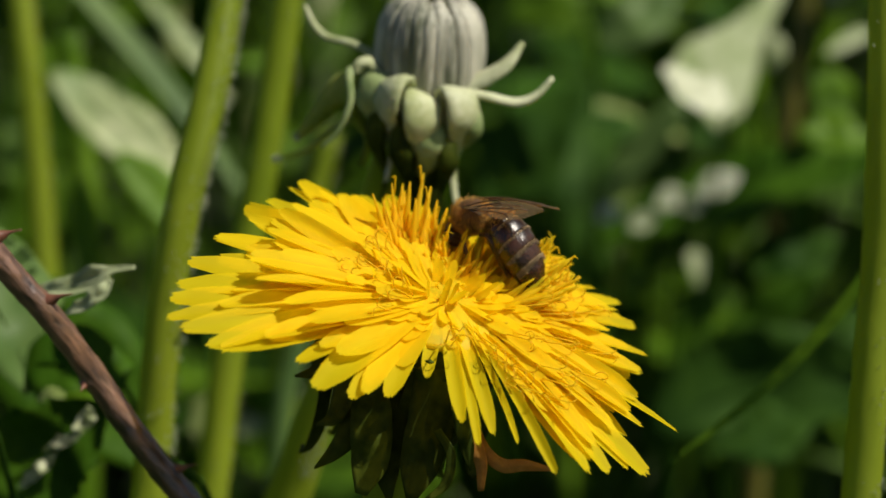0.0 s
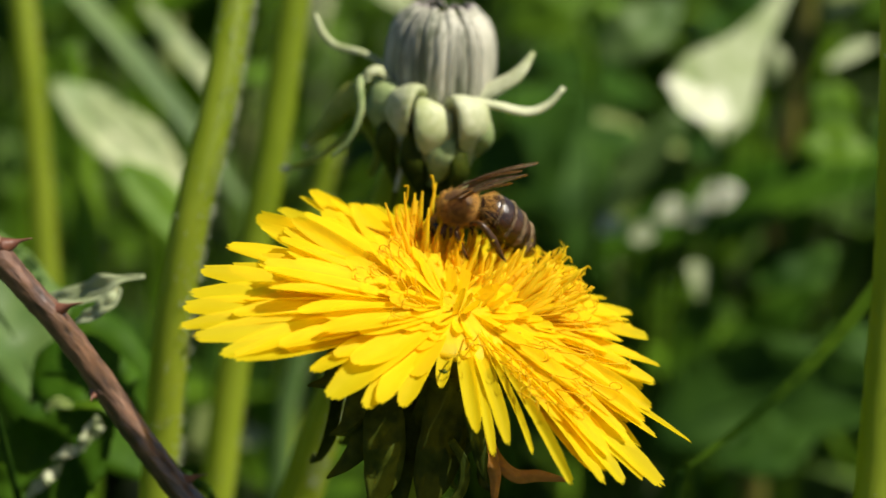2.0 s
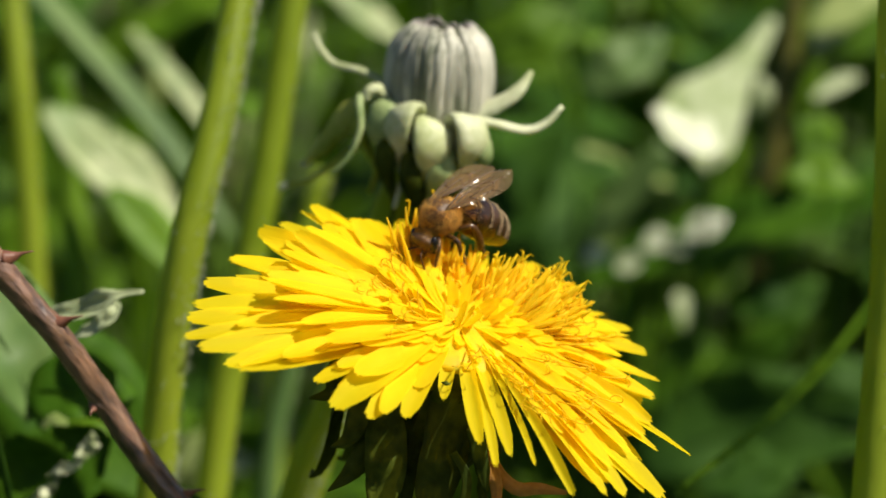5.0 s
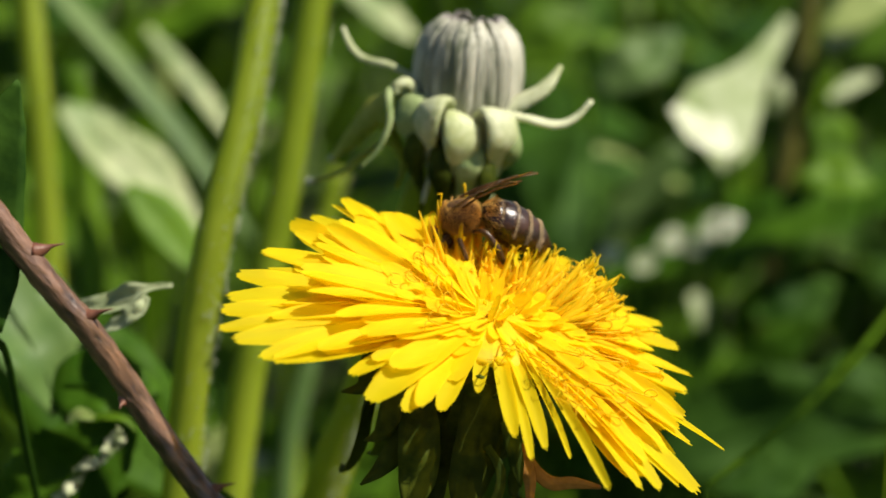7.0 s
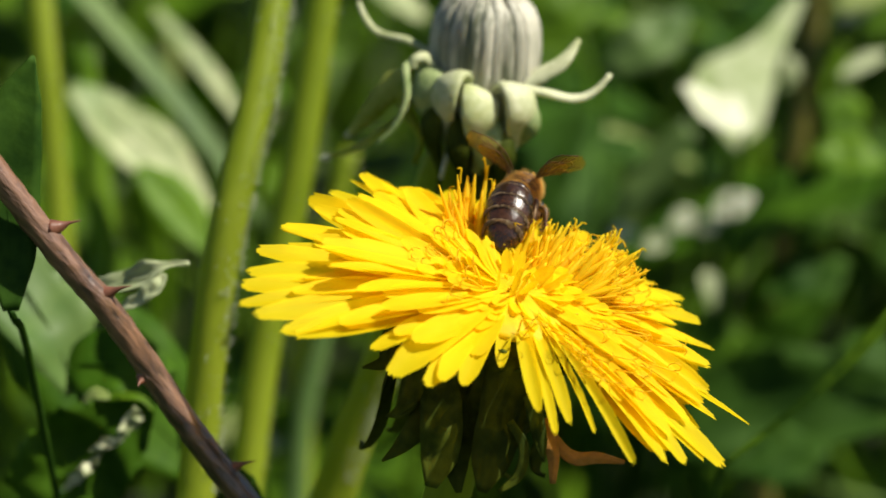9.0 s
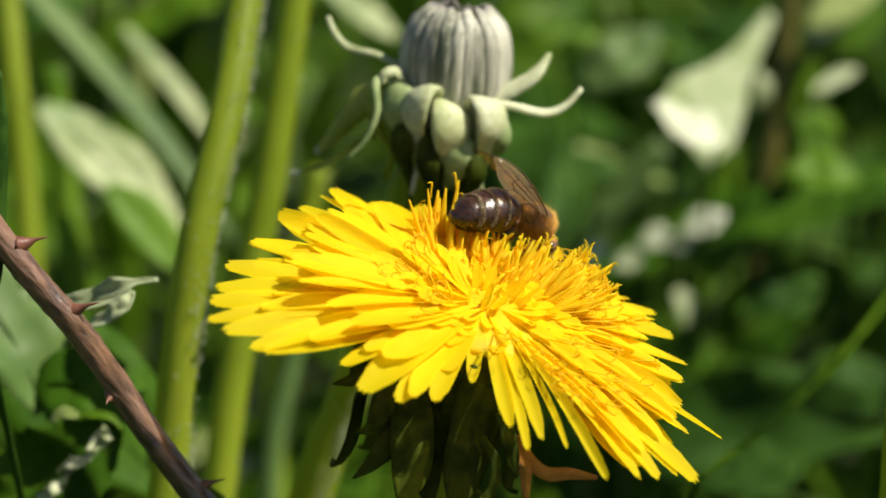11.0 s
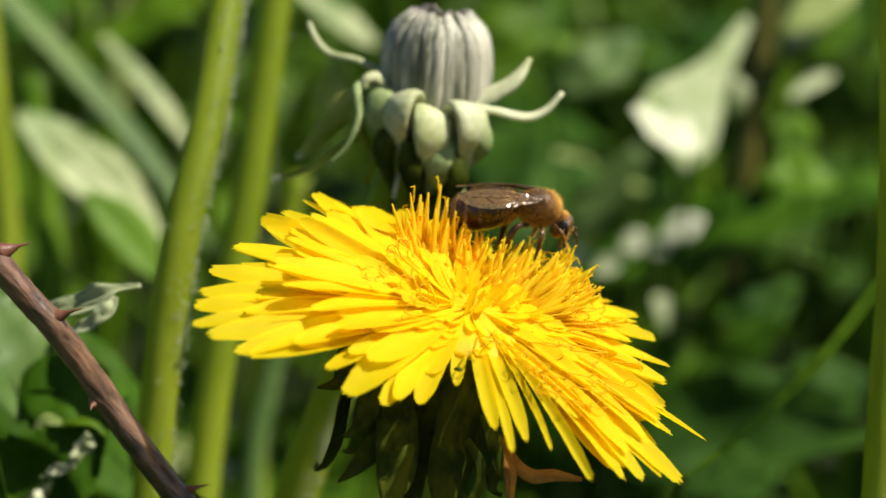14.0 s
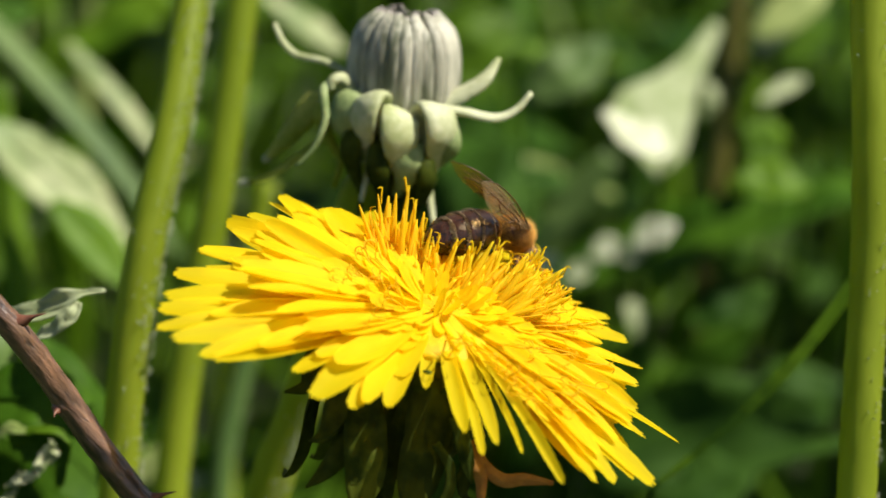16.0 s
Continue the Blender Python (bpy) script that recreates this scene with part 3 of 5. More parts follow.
for k, (line, wide, shade, name, label) in enumerate((
        (((-0.0464, 0.0218, 0.1626), (-0.0436, 0.0215, 0.1652), (-0.0416, 0.0220, 0.1672)), (0.0003, 0.0009, 0.0010, 0.0002), LEAF_TORN, "tear", "crumpled whitish tear"),
        (((-0.0430, 0.0221, 0.1674), (-0.0412, 0.0218, 0.1684), (-0.0395, 0.0220, 0.1690)), (0.0002, 0.0008, 0.0009, 0.0002), LEAF_TORN, "tear", "crumpled whitish tear"),
        (((-0.0401, 0.0217, 0.1681), (-0.0387, 0.0218, 0.1703), (-0.0380, 0.0223, 0.1722)), (0.0002, 0.0008, 0.0009, 0.0002), LEAF_TORN, "tear", "crumpled whitish tear"),
        (((-0.0378, 0.0217, 0.1700), (-0.0374, 0.0221, 0.1712), (-0.0376, 0.0225, 0.1728)), (0.0002, 0.0007, 0.0008, 0.0002), LEAF_TORN, "tear", "crumpled whitish tear"),
        (((-0.0419, 0.0255, 0.1726), (-0.0388, 0.0247, 0.1732), (-0.0368, 0.0245, 0.1728), (-0.0357, 0.0242, 0.1716)), (0.0003, 0.0005, 0.0004, 0.0002), LEAF_VIVID, "rim", "yellow-green upturned rim"),
        (((-0.0441, 0.0254, 0.1722), (-0.0425, 0.0252, 0.1732), (-0.0408, 0.0246, 0.1731)), (0.0003, 0.0009, 0.0004), LEAF_PALE, "rim", "pale upturned corner"))):
    g = Geo()
    g.blade(local(torn.matrix_basis, line), wide, (0.3, -0.7, 0.6), 18, 0.25, 0.0003, 3, 1.6 if name == "tear" else 0.1, 0.85 if name == "tear" else 0.0, 0.0, k + 3)
    part(name, g.data(name, shade), torn, label)
build_leaf("grey-green leaf in the shade of the twig", [(-0.0597, 0.0388, 0.1912), (-0.0525, 0.0349, 0.1845), (-0.0482, 0.0322, 0.1782), (-0.0455, 0.0305, 0.1717)], [0.004, 0.0075, 0.0065, 0.002], (0.5, -0.6, 0.6), LEAF_GREY, wave=0.3)
build_leaf("rounded green leaf below the twig", [(-0.0477, 0.0321, 0.1740), (-0.0440, 0.0304, 0.1753), (-0.0398, 0.0293, 0.1750), (-0.0344, 0.0287, 0.1730)], [0.0012, 0.0046, 0.0050, 0.0030], (0.4, -0.7, 0.6), LEAF_SHADE, wave=0.25, fold=0.1, n=20)
folded = build_leaf("pale folded leaf tip behind the twig", [(-0.0418, 0.0145, 0.1893), (-0.0383, 0.0136, 0.1898), (-0.0344, 0.0128, 0.1910), (-0.0318, 0.0132, 0.1921), (-0.0295, 0.0132, 0.1924)], [0.0004, 0.0012, 0.0014, 0.0004, 0.0003], (-0.2, -0.7, 0.7), LEAF_SILVER, wave=0.9, fold=0.5, n=22, cols=3, stalk=((-0.0345, 0.0146, 0.1790), (-0.0290, 0.0145, 0.1705), (-0.0213, 0.0134, 0.1605), (-0.0200, 0.03, 0.10)))
g = Geo()
g.blade(local(folded.matrix_basis, [(-0.0372, 0.0119, 0.1875), (-0.0349, 0.0112, 0.1888), (-0.0330, 0.0116, 0.1902), (-0.0321, 0.0124, 0.1914)]), [0.0003, 0.0008, 0.0010, 0.0003], (0.1, -0.7, 0.7), 18, 0.5, 0.0003, 3, 0.9)
part("fold", g.data("fold", LEAF_SILVER), folded, "whitish hanging fold")
build_leaf("smooth dark green leaf with a blunt tip", [(-0.0461, -0.0006, 0.1913), (-0.0462, 0.0009, 0.1963), (-0.0463, 0.0024, 0.2019), (-0.0459, 0.0038, 0.2075), (-0.0450, 0.0050, 0.2123), (-0.0436, 0.0061, 0.2164)], [0.0008, 0.0026, 0.0032, 0.0031, 0.0023, 0.0002], (0.2, -0.9, 0.3), LEAF_DARK, wave=0.08, fold=0.08, n=28, cols=3)
build_leaf("small white leaf glinting low down", [(-0.0340, 0.1272, 0.1269), (-0.0316, 0.1275, 0.1281), (-0.0290, 0.1276, 0.1287)], [0.0006, 0.0026, 0.0006], (0.3, -0.5, 0.8), LEAF_SILVER)
build_leaf("pale green leaf low among the stems", [(-0.0421, 0.1272, 0.1269), (-0.0397, 0.1281, 0.1306), (-0.0373, 0.1290, 0.1338)], [0.0006, 0.0028, 0.0006], (0.3, -0.5, 0.8), LEAF_PALE)
for k, (a, b, c, w, shade, label) in enumerate((
        ((0.0287, 0.2149, 0.1607), (0.0357, 0.2145, 0.1590), (0.0438, 0.2137, 0.1562), 0.004, LEAF_DARK, "dark green leaf"), ((0.0672, 0.1753, 0.1674), (0.0736, 0.1750, 0.1664), (0.0810, 0.1746, 0.1649), 0.005, LEAF_VIVID, "yellow-green leaf in the sun"),
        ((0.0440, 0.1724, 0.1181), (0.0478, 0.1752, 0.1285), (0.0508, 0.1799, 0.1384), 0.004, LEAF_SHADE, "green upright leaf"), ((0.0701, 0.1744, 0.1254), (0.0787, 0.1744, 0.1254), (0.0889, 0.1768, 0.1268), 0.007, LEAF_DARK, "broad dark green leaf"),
        # dark greens here carry the shade low in the herbs
        ((0.0521, 0.1506, 0.1140), (0.0593, 0.1511, 0.1159), (0.0676, 0.1517, 0.1179), 0.006, LEAF_DARK, "dark green leaf"), ((0.0607, 0.1876, 0.1361), (0.0685, 0.1882, 0.1383), (0.0777, 0.1913, 0.1420), 0.006, LEAF_DARK, "leaf painted dark green for half shade"),
        ((0.0314, 0.2090, 0.1772), (0.0383, 0.2101, 0.1816), (0.0478, 0.2159, 0.1876), 0.006, LEAF_GREY, "grey-green blurred leaf"), ((0.0132, 0.2101, 0.1816), (0.0212, 0.2119, 0.1882), (0.0306, 0.2171, 0.1920), 0.007, LEAF, "broad green leaf"),
        ((0.0722, 0.1884, 0.1778), (0.0744, 0.1867, 0.1715), (0.0776, 0.1853, 0.1662), 0.006, LEAF, "green leaf half in the shade"), ((-0.0870, 0.2125, 0.1904), (-0.0767, 0.2131, 0.1926), (-0.0671, 0.2183, 0.1964), 0.006, LEAF_DARK, "dark green leaf"))):
    build_leaf(label + " of a meadow herb", [a, b, c], [0.001, w, w, 0.001], (0.35, -0.5, 0.75), shade, wave=0.3, seed=k)


# ---- thorny twig ----
def build_twig():
    pts = [(-0.0527, -0.0005, 0.2146), (-0.0486, -0.0001, 0.2084), (-0.0445, 0.0003, 0.2021), (-0.0406, 0.0008, 0.1963), (-0.0360, 0.0012, 0.1901), (-0.0323, 0.0016, 0.1838), (-0.0284, 0.0010, 0.1777), (-0.0250, 0.0007, 0.1728), (-0.0200, 0.0000, 0.1663), (-0.0147, -0.0007, 0.1598)]
    pts = to_soil(pts)
    m = Matrix.Translation(Vector(pts[-1])) @ pose(0, 0, 0, 0, -40, 0)
    ob = thing("bramble_twig", m, "brown woody twig with short red thorns", "twig")
    loc = local(m, pts)
    g = Geo()
    g.tube(loc, [0.0013, 0.0014, 0.0014, 0.0015, 0.0018], 110, 16, 0.13)
    part("shoot", g.data("shoot", BARK), ob)
    for root, tip, size in (((-0.0411, 0.0007, 0.1998), (-0.0387, 0.0009, 0.2004), 0.0009), ((-0.0365, 0.0009, 0.1927), (-0.0338, 0.0001, 0.1937), 0.0010), ((-0.0242, 0.0009, 0.1736), (-0.0218, 0.0011, 0.1742), 0.0009),
                            ((-0.0333, 0.0005, 0.1834), (-0.0335, -0.0006, 0.1831), 0.0006)):
        a, b = local(m, [root, tip])
        d = b - a
        g = Geo()
        g.tube([a - d * 0.35, a + d * 0.15, a + d * 0.5 + Vector((0, 0, 0.0001)), b], [size * 1.25, size * 0.62, size * 0.22, 0.00004], 9, 8)
        part("thorn", g.data("thorn", THORN), ob, "reddish pointed thorn")
    for place, size in (((-0.0325, 0.0014, 0.1837), 0.00138),):
        p = local(m, [place])[0]
        g = Geo()
        g.ball(p, (size * 0.9, size * 0.9, size * 1.1), 12, 8)
        part("node", g.data("node", BARK), ob)


build_twig()


# ---- open dandelion ----
def petal_data(name, material, length, width, droop, channel, tip, seed):
    """A strap-shaped floret from the origin along x, grooved lengthwise, its tip rounded off and cut into small teeth."""
    rng = random.Random(seed)
    g = Geo()
    nx, ny = 9, 6
    sway, curl, twist = rng.uniform(-0.06, 0.06), rng.uniform(-0.05, 0.05), rng.uniform(-0.35, 0.35)
    for i in range(nx + 1):
        s = i / nx
        w = width * ramped([0.42, 0.58, 0.74, 0.88, 0.96, 1.0, 1.0, 0.97, 0.88, tip * 0.7], s) / 2
        for j in range(ny + 1):
            t = 2 * j / ny - 1
            x = length * s
            if i == nx:
                x += length * 0.014 * (1 if j % 2 == 0 else -0.5) * (1 - 0.5 * abs(t)) + rng.uniform(-0.008, 0.008) * length
            if i >= nx - 1:
                x -= length * 0.015 * t * t
            z = -droop * length * s ** 2.2 + channel * w * (abs(t) ** 1.6) * (1 - 0.35 * s) + (0.09 * w if j % 2 else 0)
            z += curl * length * max(0, s - 0.7) ** 2 * 3 + twist * w * t * s * s
            g.v.append((x, w * t + sway * length * s * s, z))
    for i in range(nx):
        for j in range(ny):
            k = i * (ny + 1) + j
            g.f.append((k, k + ny + 1, k + ny + 2, k + 1))
    return g.data(name, material)


def tube_floret_data(seed, material):
    """A young floret: a slim rolled strap that narrows to its tip, some with a forked, curling style."""
    rng = random.Random(seed)
    g = Geo()
    l, bend = 0.007, rng.uniform(-0.0004, 0.0004)
    g.tube([(0, 0, 0), (l * 0.4, bend * 0.3, 0.0001), (l * 0.75, bend * 0.8, -0.0001), (l, bend * 1.3, -0.0003)], [0.00022, 0.00029, 0.00028, 0.00023, 0.00015, 0.00006], 8, 6)
    for sgn in (((-1, 1), (), (1,), ())[seed % 4] if material == FLORET_PALE else ((1,), (), ())[seed % 3]):
        k = rng.uniform(0.0004, 0.0007)
        g.tube([(l * 0.90, bend * 1.2, 0), (l * 1.0, bend * 1.3 + sgn * k * 0.25, 0), (l * 1.0 + k * 0.8, bend * 1.3 + sgn * k * rng.uniform(0.3, 0.6), rng.uniform(-0.0003, 0.0003)),
                (l * 1.0 + k * rng.uniform(0.3, 1.0), bend * 1.3 + sgn * k * rng.uniform(0.9, 1.3), rng.uniform(-0.0004, 0.0004))], [0.00010, 0.00009, 0.00007, 0.00004], 7, 4)
    return g.data("floret", material)


def style_data(seed):
    """A thin style that forks into two curling stigma arms."""
    rng = random.Random(seed)
    g = Geo()
    l = 0.004
    g.tube([(0, 0, 0), (l * 0.5, 0.0001, 0), (l, 0, 0)], [0.00008, 0.00007], 4, 5)
    for sgn in (-1, 1):
        r, turns = rng.uniform(0.00035, 0.0006), rng.uniform(2.2, 5.2)
        pts = []
        for i in range(10):
            a = turns * i / 9
            pts.append((l + r * math.sin(a) * 1.3, sgn * r * (1 - math.cos(a)) + sgn * 0.0001, 0.0003 * math.sin(a) * i / 9))
        g.tube(pts, [0.00007, 0.00005], 12, 5)
    return g.data("style", STYLE)


def build_dandelion():
    m = pose(0.00383, -0.00638, 0.19261, 6.3, 17.4, -4.8)
    ob = thing("dandelion_flower", m, "wide open bright yellow dandelion flower head", "flower")
    rng = random.Random(21)

    def straps(count, wide, droops, channels, tips, seed):
        made = []
        for k in range(count):
            droop = rng.uniform(*droops)
            made.append((petal_data("petal", PETAL, 0.02, rng.uniform(*wide), droop, rng.uniform(*channels), rng.uniform(*tips), seed + k), droop))
        return made

    shapes = straps(12, (0.0020, 0.0026), (0.0, 0.14), (0.25, 0.65), (0.5, 0.8), 0)
    inner = straps(10, (0.0015, 0.0021), (-0.10, 0.10), (0.2, 0.7), (0.45, 0.7), 40)
    narrow = straps(8, (0.0017, 0.0023), (0.0, 0.12), (0.4, 0.9), (0.4, 0.6), 80)
    slim = [tube_floret_data(k, FLORET) for k in range(6)] + [tube_floret_data(k, FLORET_PALE) for k in range(8)]
    styles = [style_data(k) for k in range(8)]

    def put(shape, name, azimuth, elevation, base, height, length, width=1.0, spin=0.0):
        data, droop = shape
        rise = elevation + math.degrees(math.atan(droop))
        if name == "petal" and length > 0.006:
            spin += 16 * math.cos(radians(azimuth)) * (1 if math.cos(radians(azimuth)) < 0 else 0.6)
        part(name, data, ob, "", Matrix.Rotation(radians(azimuth), 4, "Z") @ Matrix.Translation((base, 0, height))
             @ Matrix.Rotation(radians(-rise), 4, "Y") @ Matrix.Rotation(radians(spin), 4, "X")
             @ Matrix.Diagonal((length / 0.02, width, length / 0.02, 1)))

    # the outermost florets, as they stand round the head: azimuth, length in mm, rise of the tip in degrees
    places = (5, 14, 19, 27, 30, 38, 47, 56, 64, 73, 82, 91, 100, 109, 118, 127, 135, 140, 146, 158, 163, 171, 183, 198, 205, 211, 216, 221, 224, 229, 237, 247, 256, 260, 272, 286, 294, 300, 306, 311, 322, 325, 331, 335, 352, 355)
    lengths = (18.0, 19.0, 17.2, 18.9, 17.9, 19.3, 18.6, 19.0, 18.4, 18.8, 18.0, 18.6, 17.8, 17.6, 17.2, 16.7, 16.9, 19.6, 19.2, 18.5, 19.1, 18.8, 19.8, 21.8, 22.9, 24.2, 25.2, 24.4, 22.8, 22.2, 16.0, 17.2, 15.6, 13.0,
               8.4, 13.5, 15.8, 14.4, 15.6, 19.7, 20.6, 21.2, 21.9, 23.5, 23.1, 17.3)
    hang = (-8, -2, -1, -8, 4, 4, 0, -4.5, -9, -17, -16, -13, -8)

    def lean(az):
        return ramped(hang, az / 360)

    def reach(az):
        return float(np.interp(az, (-5, *places, 365), (17.3, *lengths, 18.0)))

    thread = (311, 294, 306)
    for az, long in zip(places, lengths):
        broad = 0.42 if az in thread else 1.35 if az in (211, 216, 229, 247) else 1.2 if 125 < az < 235 else 0.85 if az < 40 else 0.78 if 270 < az < 308 else 1.2 if 318 < az < 345 else 1.0
        rise, base, height, long = lean(az), 0.0036, 0.0020, 0.001 * long
        if 234 < az < 316:
            # in front they spring from further in, over the short ones
            out, up = 0.0022 + long * math.cos(radians(rise)), -0.0010 + long * math.sin(radians(rise))
            rise, base, height, long = math.degrees(math.atan2(up, out)), 0.0014, 0.0030, math.hypot(out, up)
        put(rng.choice(shapes), "petal", az, rise, base, height, long, rng.uniform(0.92, 1.08) * broad, rng.gauss(0, 9))
    # further rings towards the middle: count, rise over the outer ring, base radius, height, share of the full length
    for count, rise, base, height, share, pick in ((38, 1.5, 0.0036, 0.0019, 0.93, shapes), (34, 4, 0.0035, 0.0022, 0.86, shapes), (28, 6, 0.0032, 0.0024, 0.72, shapes), (26, 9, 0.0029, 0.0026, 0.58, inner),
                                                   (28, 13, 0.0025, 0.0028, 0.45, inner), (26, 20, 0.0020, 0.0030, 0.34, inner), (22, 30, 0.0014, 0.0031, 0.25, inner)):
        shift = rng.uniform(0, 360)
        for k in range(count):
            az = (shift + 360 * k / count + rng.gauss(0, 3.0)) % 360
            if 232 < az < 318 and share > 0.5 and (az > 264 or rng.random() < 0.35):
                continue
            right = az > 300 or az < 60
            if 60 < az < 130 and share < 0.9 and rng.random() < 0.6:
                continue
            long = 0.001 * min(reach(az), 21.0) * share * rng.uniform(0.88, 1.06)
            if 232 < az < 300:
                long = min(0.001 * reach(az) * 1.04, max(long, 0.0045))
            if right and rng.random() < 0.45 and share > 0.5:
                put(rng.choice(narrow), "petal", az + 4, lean((az + 4) % 360) + rise * 0.3, base, height, long * rng.uniform(0.8, 1.0), rng.uniform(0.9, 1.2), rng.gauss(0, 8))
            put(rng.choice(narrow if right and share > 0.5 else pick), "petal", az, lean(az) + rise * (0.62 if right else 1.0) * (0.4 if 228 < az < 322 else 0.75 if 200 < az < 300 else 1.0) + rng.gauss(0, 1.2 if right else 2.2), base, height,
                long, rng.uniform(0.85, 1.15) * (0.8 if share < 0.4 else 1.08 if 125 < az < 235 else 1.0), rng.gauss(0, 10))
    # shorter straps laid over the long ones, in two loose rows
    for k in range(30):
        az = 138 + 3.4 * k + rng.gauss(0, 2)
        put(rng.choice(shapes if k % 2 else inner), "petal", az, lean(az) + rng.uniform(5, 10), 0.0032, 0.0026, 0.001 * min(reach(az), 22.0) * (rng.uniform(0.62, 0.82) if k % 2 else rng.uniform(0.38, 0.6)), rng.uniform(0.95, 1.2), rng.gauss(0, 12))
    # a last close row under the sunny side
    for k in range(26):
        az = (322 + 3.9 * k + rng.gauss(0, 1)) % 360
        put(rng.choice(narrow), "petal", az, lean(az) - 1.5 + rng.gauss(0, 1), 0.0036, 0.0017, 0.001 * min(reach(az), 20.0) * rng.uniform(0.84, 0.97), rng.uniform(1.05, 1.3), rng.gauss(0, 8))
    # slim young florets: low in the very middle, higher towards the back, where the bee feeds
    for k in range(200):
        x = rng.uniform(-0.0085, 0.0115) if k < 170 else rng.gauss(0, 0.0030)
        y = rng.uniform(0.0038 - 0.12 * min(x, 0.004), 0.0120) if k < 170 else rng.gauss(0.001, 0.0022)
        if math.hypot(x - 0.001, (y - 0.005) * 1.0) > 0.0102:
            x, y = 0.001 + x * 0.6, 0.005 + (y - 0.005) * 0.6
        h = ramped((0.0034, 0.0041, 0.0055, 0.0070, 0.0073, 0.0070, 0.0064), max(0, y) / 0.012) * rng.uniform(0.76, 1.14)
        if x < -0.0035 and y > 0.004 and rng.random() < 0.3:
            h *= rng.uniform(1.2, 1.45)
        h -= 0.01 * max(0, x)
        foot = Vector((x * 0.66, y * 0.60, 0.0012))
        way = Vector((x * (1.04 if x < 0.004 else 1.16) + rng.gauss(0, 0.0008), y * 1.02 + rng.gauss(0, 0.0006), h)) - foot
        wide = rng.uniform(1.0, 1.6)
        data = slim[rng.randrange(6)] if x < 0.001 + rng.gauss(0, 0.003) and y > 0.003 else slim[rng.randrange(6, 14)]
        part("floret", data, ob, "", Matrix.Translation(foot) @ way.to_track_quat("X", "Z").to_matrix().to_4x4()
             @ Matrix.Rotation(rng.uniform(0, 6.283), 4, "X") @ Matrix.Diagonal((way.length / 0.0074, wide, wide, 1)))
    # short, still half rolled straps that fill the middle
    for k in range(86):
        az, far = rng.uniform(0, 360), math.sqrt(rng.random()) * (1.0 if k < 56 else 1.5)
        if 225 < az < 330 and far > 0.45:
            continue
        put(rng.choice(inner), "petal", az, 72 - 38 * far + rng.gauss(0, 7), 0.0050 * far, 0.0020 + 0.0004 * far, rng.uniform(0.0030, 0.0048), rng.uniform(0.42, 0.75), rng.gauss(0, 25))
    # forked styles: many on the sunny side, standing out and curling at the rim, a few elsewhere
    for k in range(84):
        if k < 26:
            az, far, e, up = rng.uniform(28, 66), rng.uniform(0.75, 1.0), rng.uniform(12, 50), 0.0046
        elif k < 60:
            az, far, e, up = rng.uniform(-55, 45), rng.uniform(0.55, 1.25), rng.uniform(4, 20), 0.0044
        else:
            az, far, e, up = rng.uniform(100, 290), rng.uniform(0.2, 0.75), rng.uniform(20, 50), 0.0040
        part("style", rng.choice(styles), ob, "", Matrix.Rotation(radians(az), 4, "Z") @ Matrix.Translation((0.001 + 0.0115 * far, 0, up - 0.0012 * far + 0.012 * far * math.tan(radians(0.62 * lean(az % 360)))))
             @ Matrix.Rotation(radians(-e), 4, "Y") @ Matrix.Rotation(rng.uniform(0, 6.283), 4, "X") @ Matrix.Diagonal((0.8, 1, 1, 1)))
    g = Geo()
    g.tube([(0, 0, 0.0010), (0, 0, 0.0004), (0, 0, -0.003), (0, 0, -0.009), (0, 0, -0.0125), (0, 0, -0.014)], [0.0030, 0.0050, 0.0062, 0.0068, 0.0058, 0.0030], 14, 20, 0.05)
    part("receptacle", g.data("receptacle", BRACT), ob, "dark green cup under the petals")
    g = Geo()
    rings = []
    for k in range(9):
        r, z = 0.0084 * math.sin(radians(4 + 86 * k / 8)), 0.0010 + 0.0026 * math.cos(radians(4 + 86 * k / 8))
        rings.append([Vector((0.0012 * (1 - k / 8) + r * math.cos(j * 0.2618), 0.0034 * (1 - k / 8) + r * math.sin(j * 0.2618), z * (1 + 0.1 * noise.noise(Vector((j * 1.7, k * 1.3, 2)))))) for j in range(24)])
    g.rings(rings)
    part("disc", g.data("disc", FLORET_PALE), ob, "dense orange-yellow middle of young florets")
    # green bracts: an upright ring round the cup and long ones bent down
    for k in range(16):
        a = 2 * math.pi * (k + 0.3 * rng.random()) / 16
        c, s = math.cos(a), math.sin(a)
        g = Geo()
        g.blade([(c * r, s * r, z) for r, z in ((0.0055, -0.0125), (0.0073, -0.009), (0.0078, -0.004), (0.0100, 0.0004))],
                [0.0012, 0.0015, 0.0014, 0.0005], (c, s, 0.2), 8, -0.25, 0.0004)
        part("bract", g.data("bract", BRACT), ob)
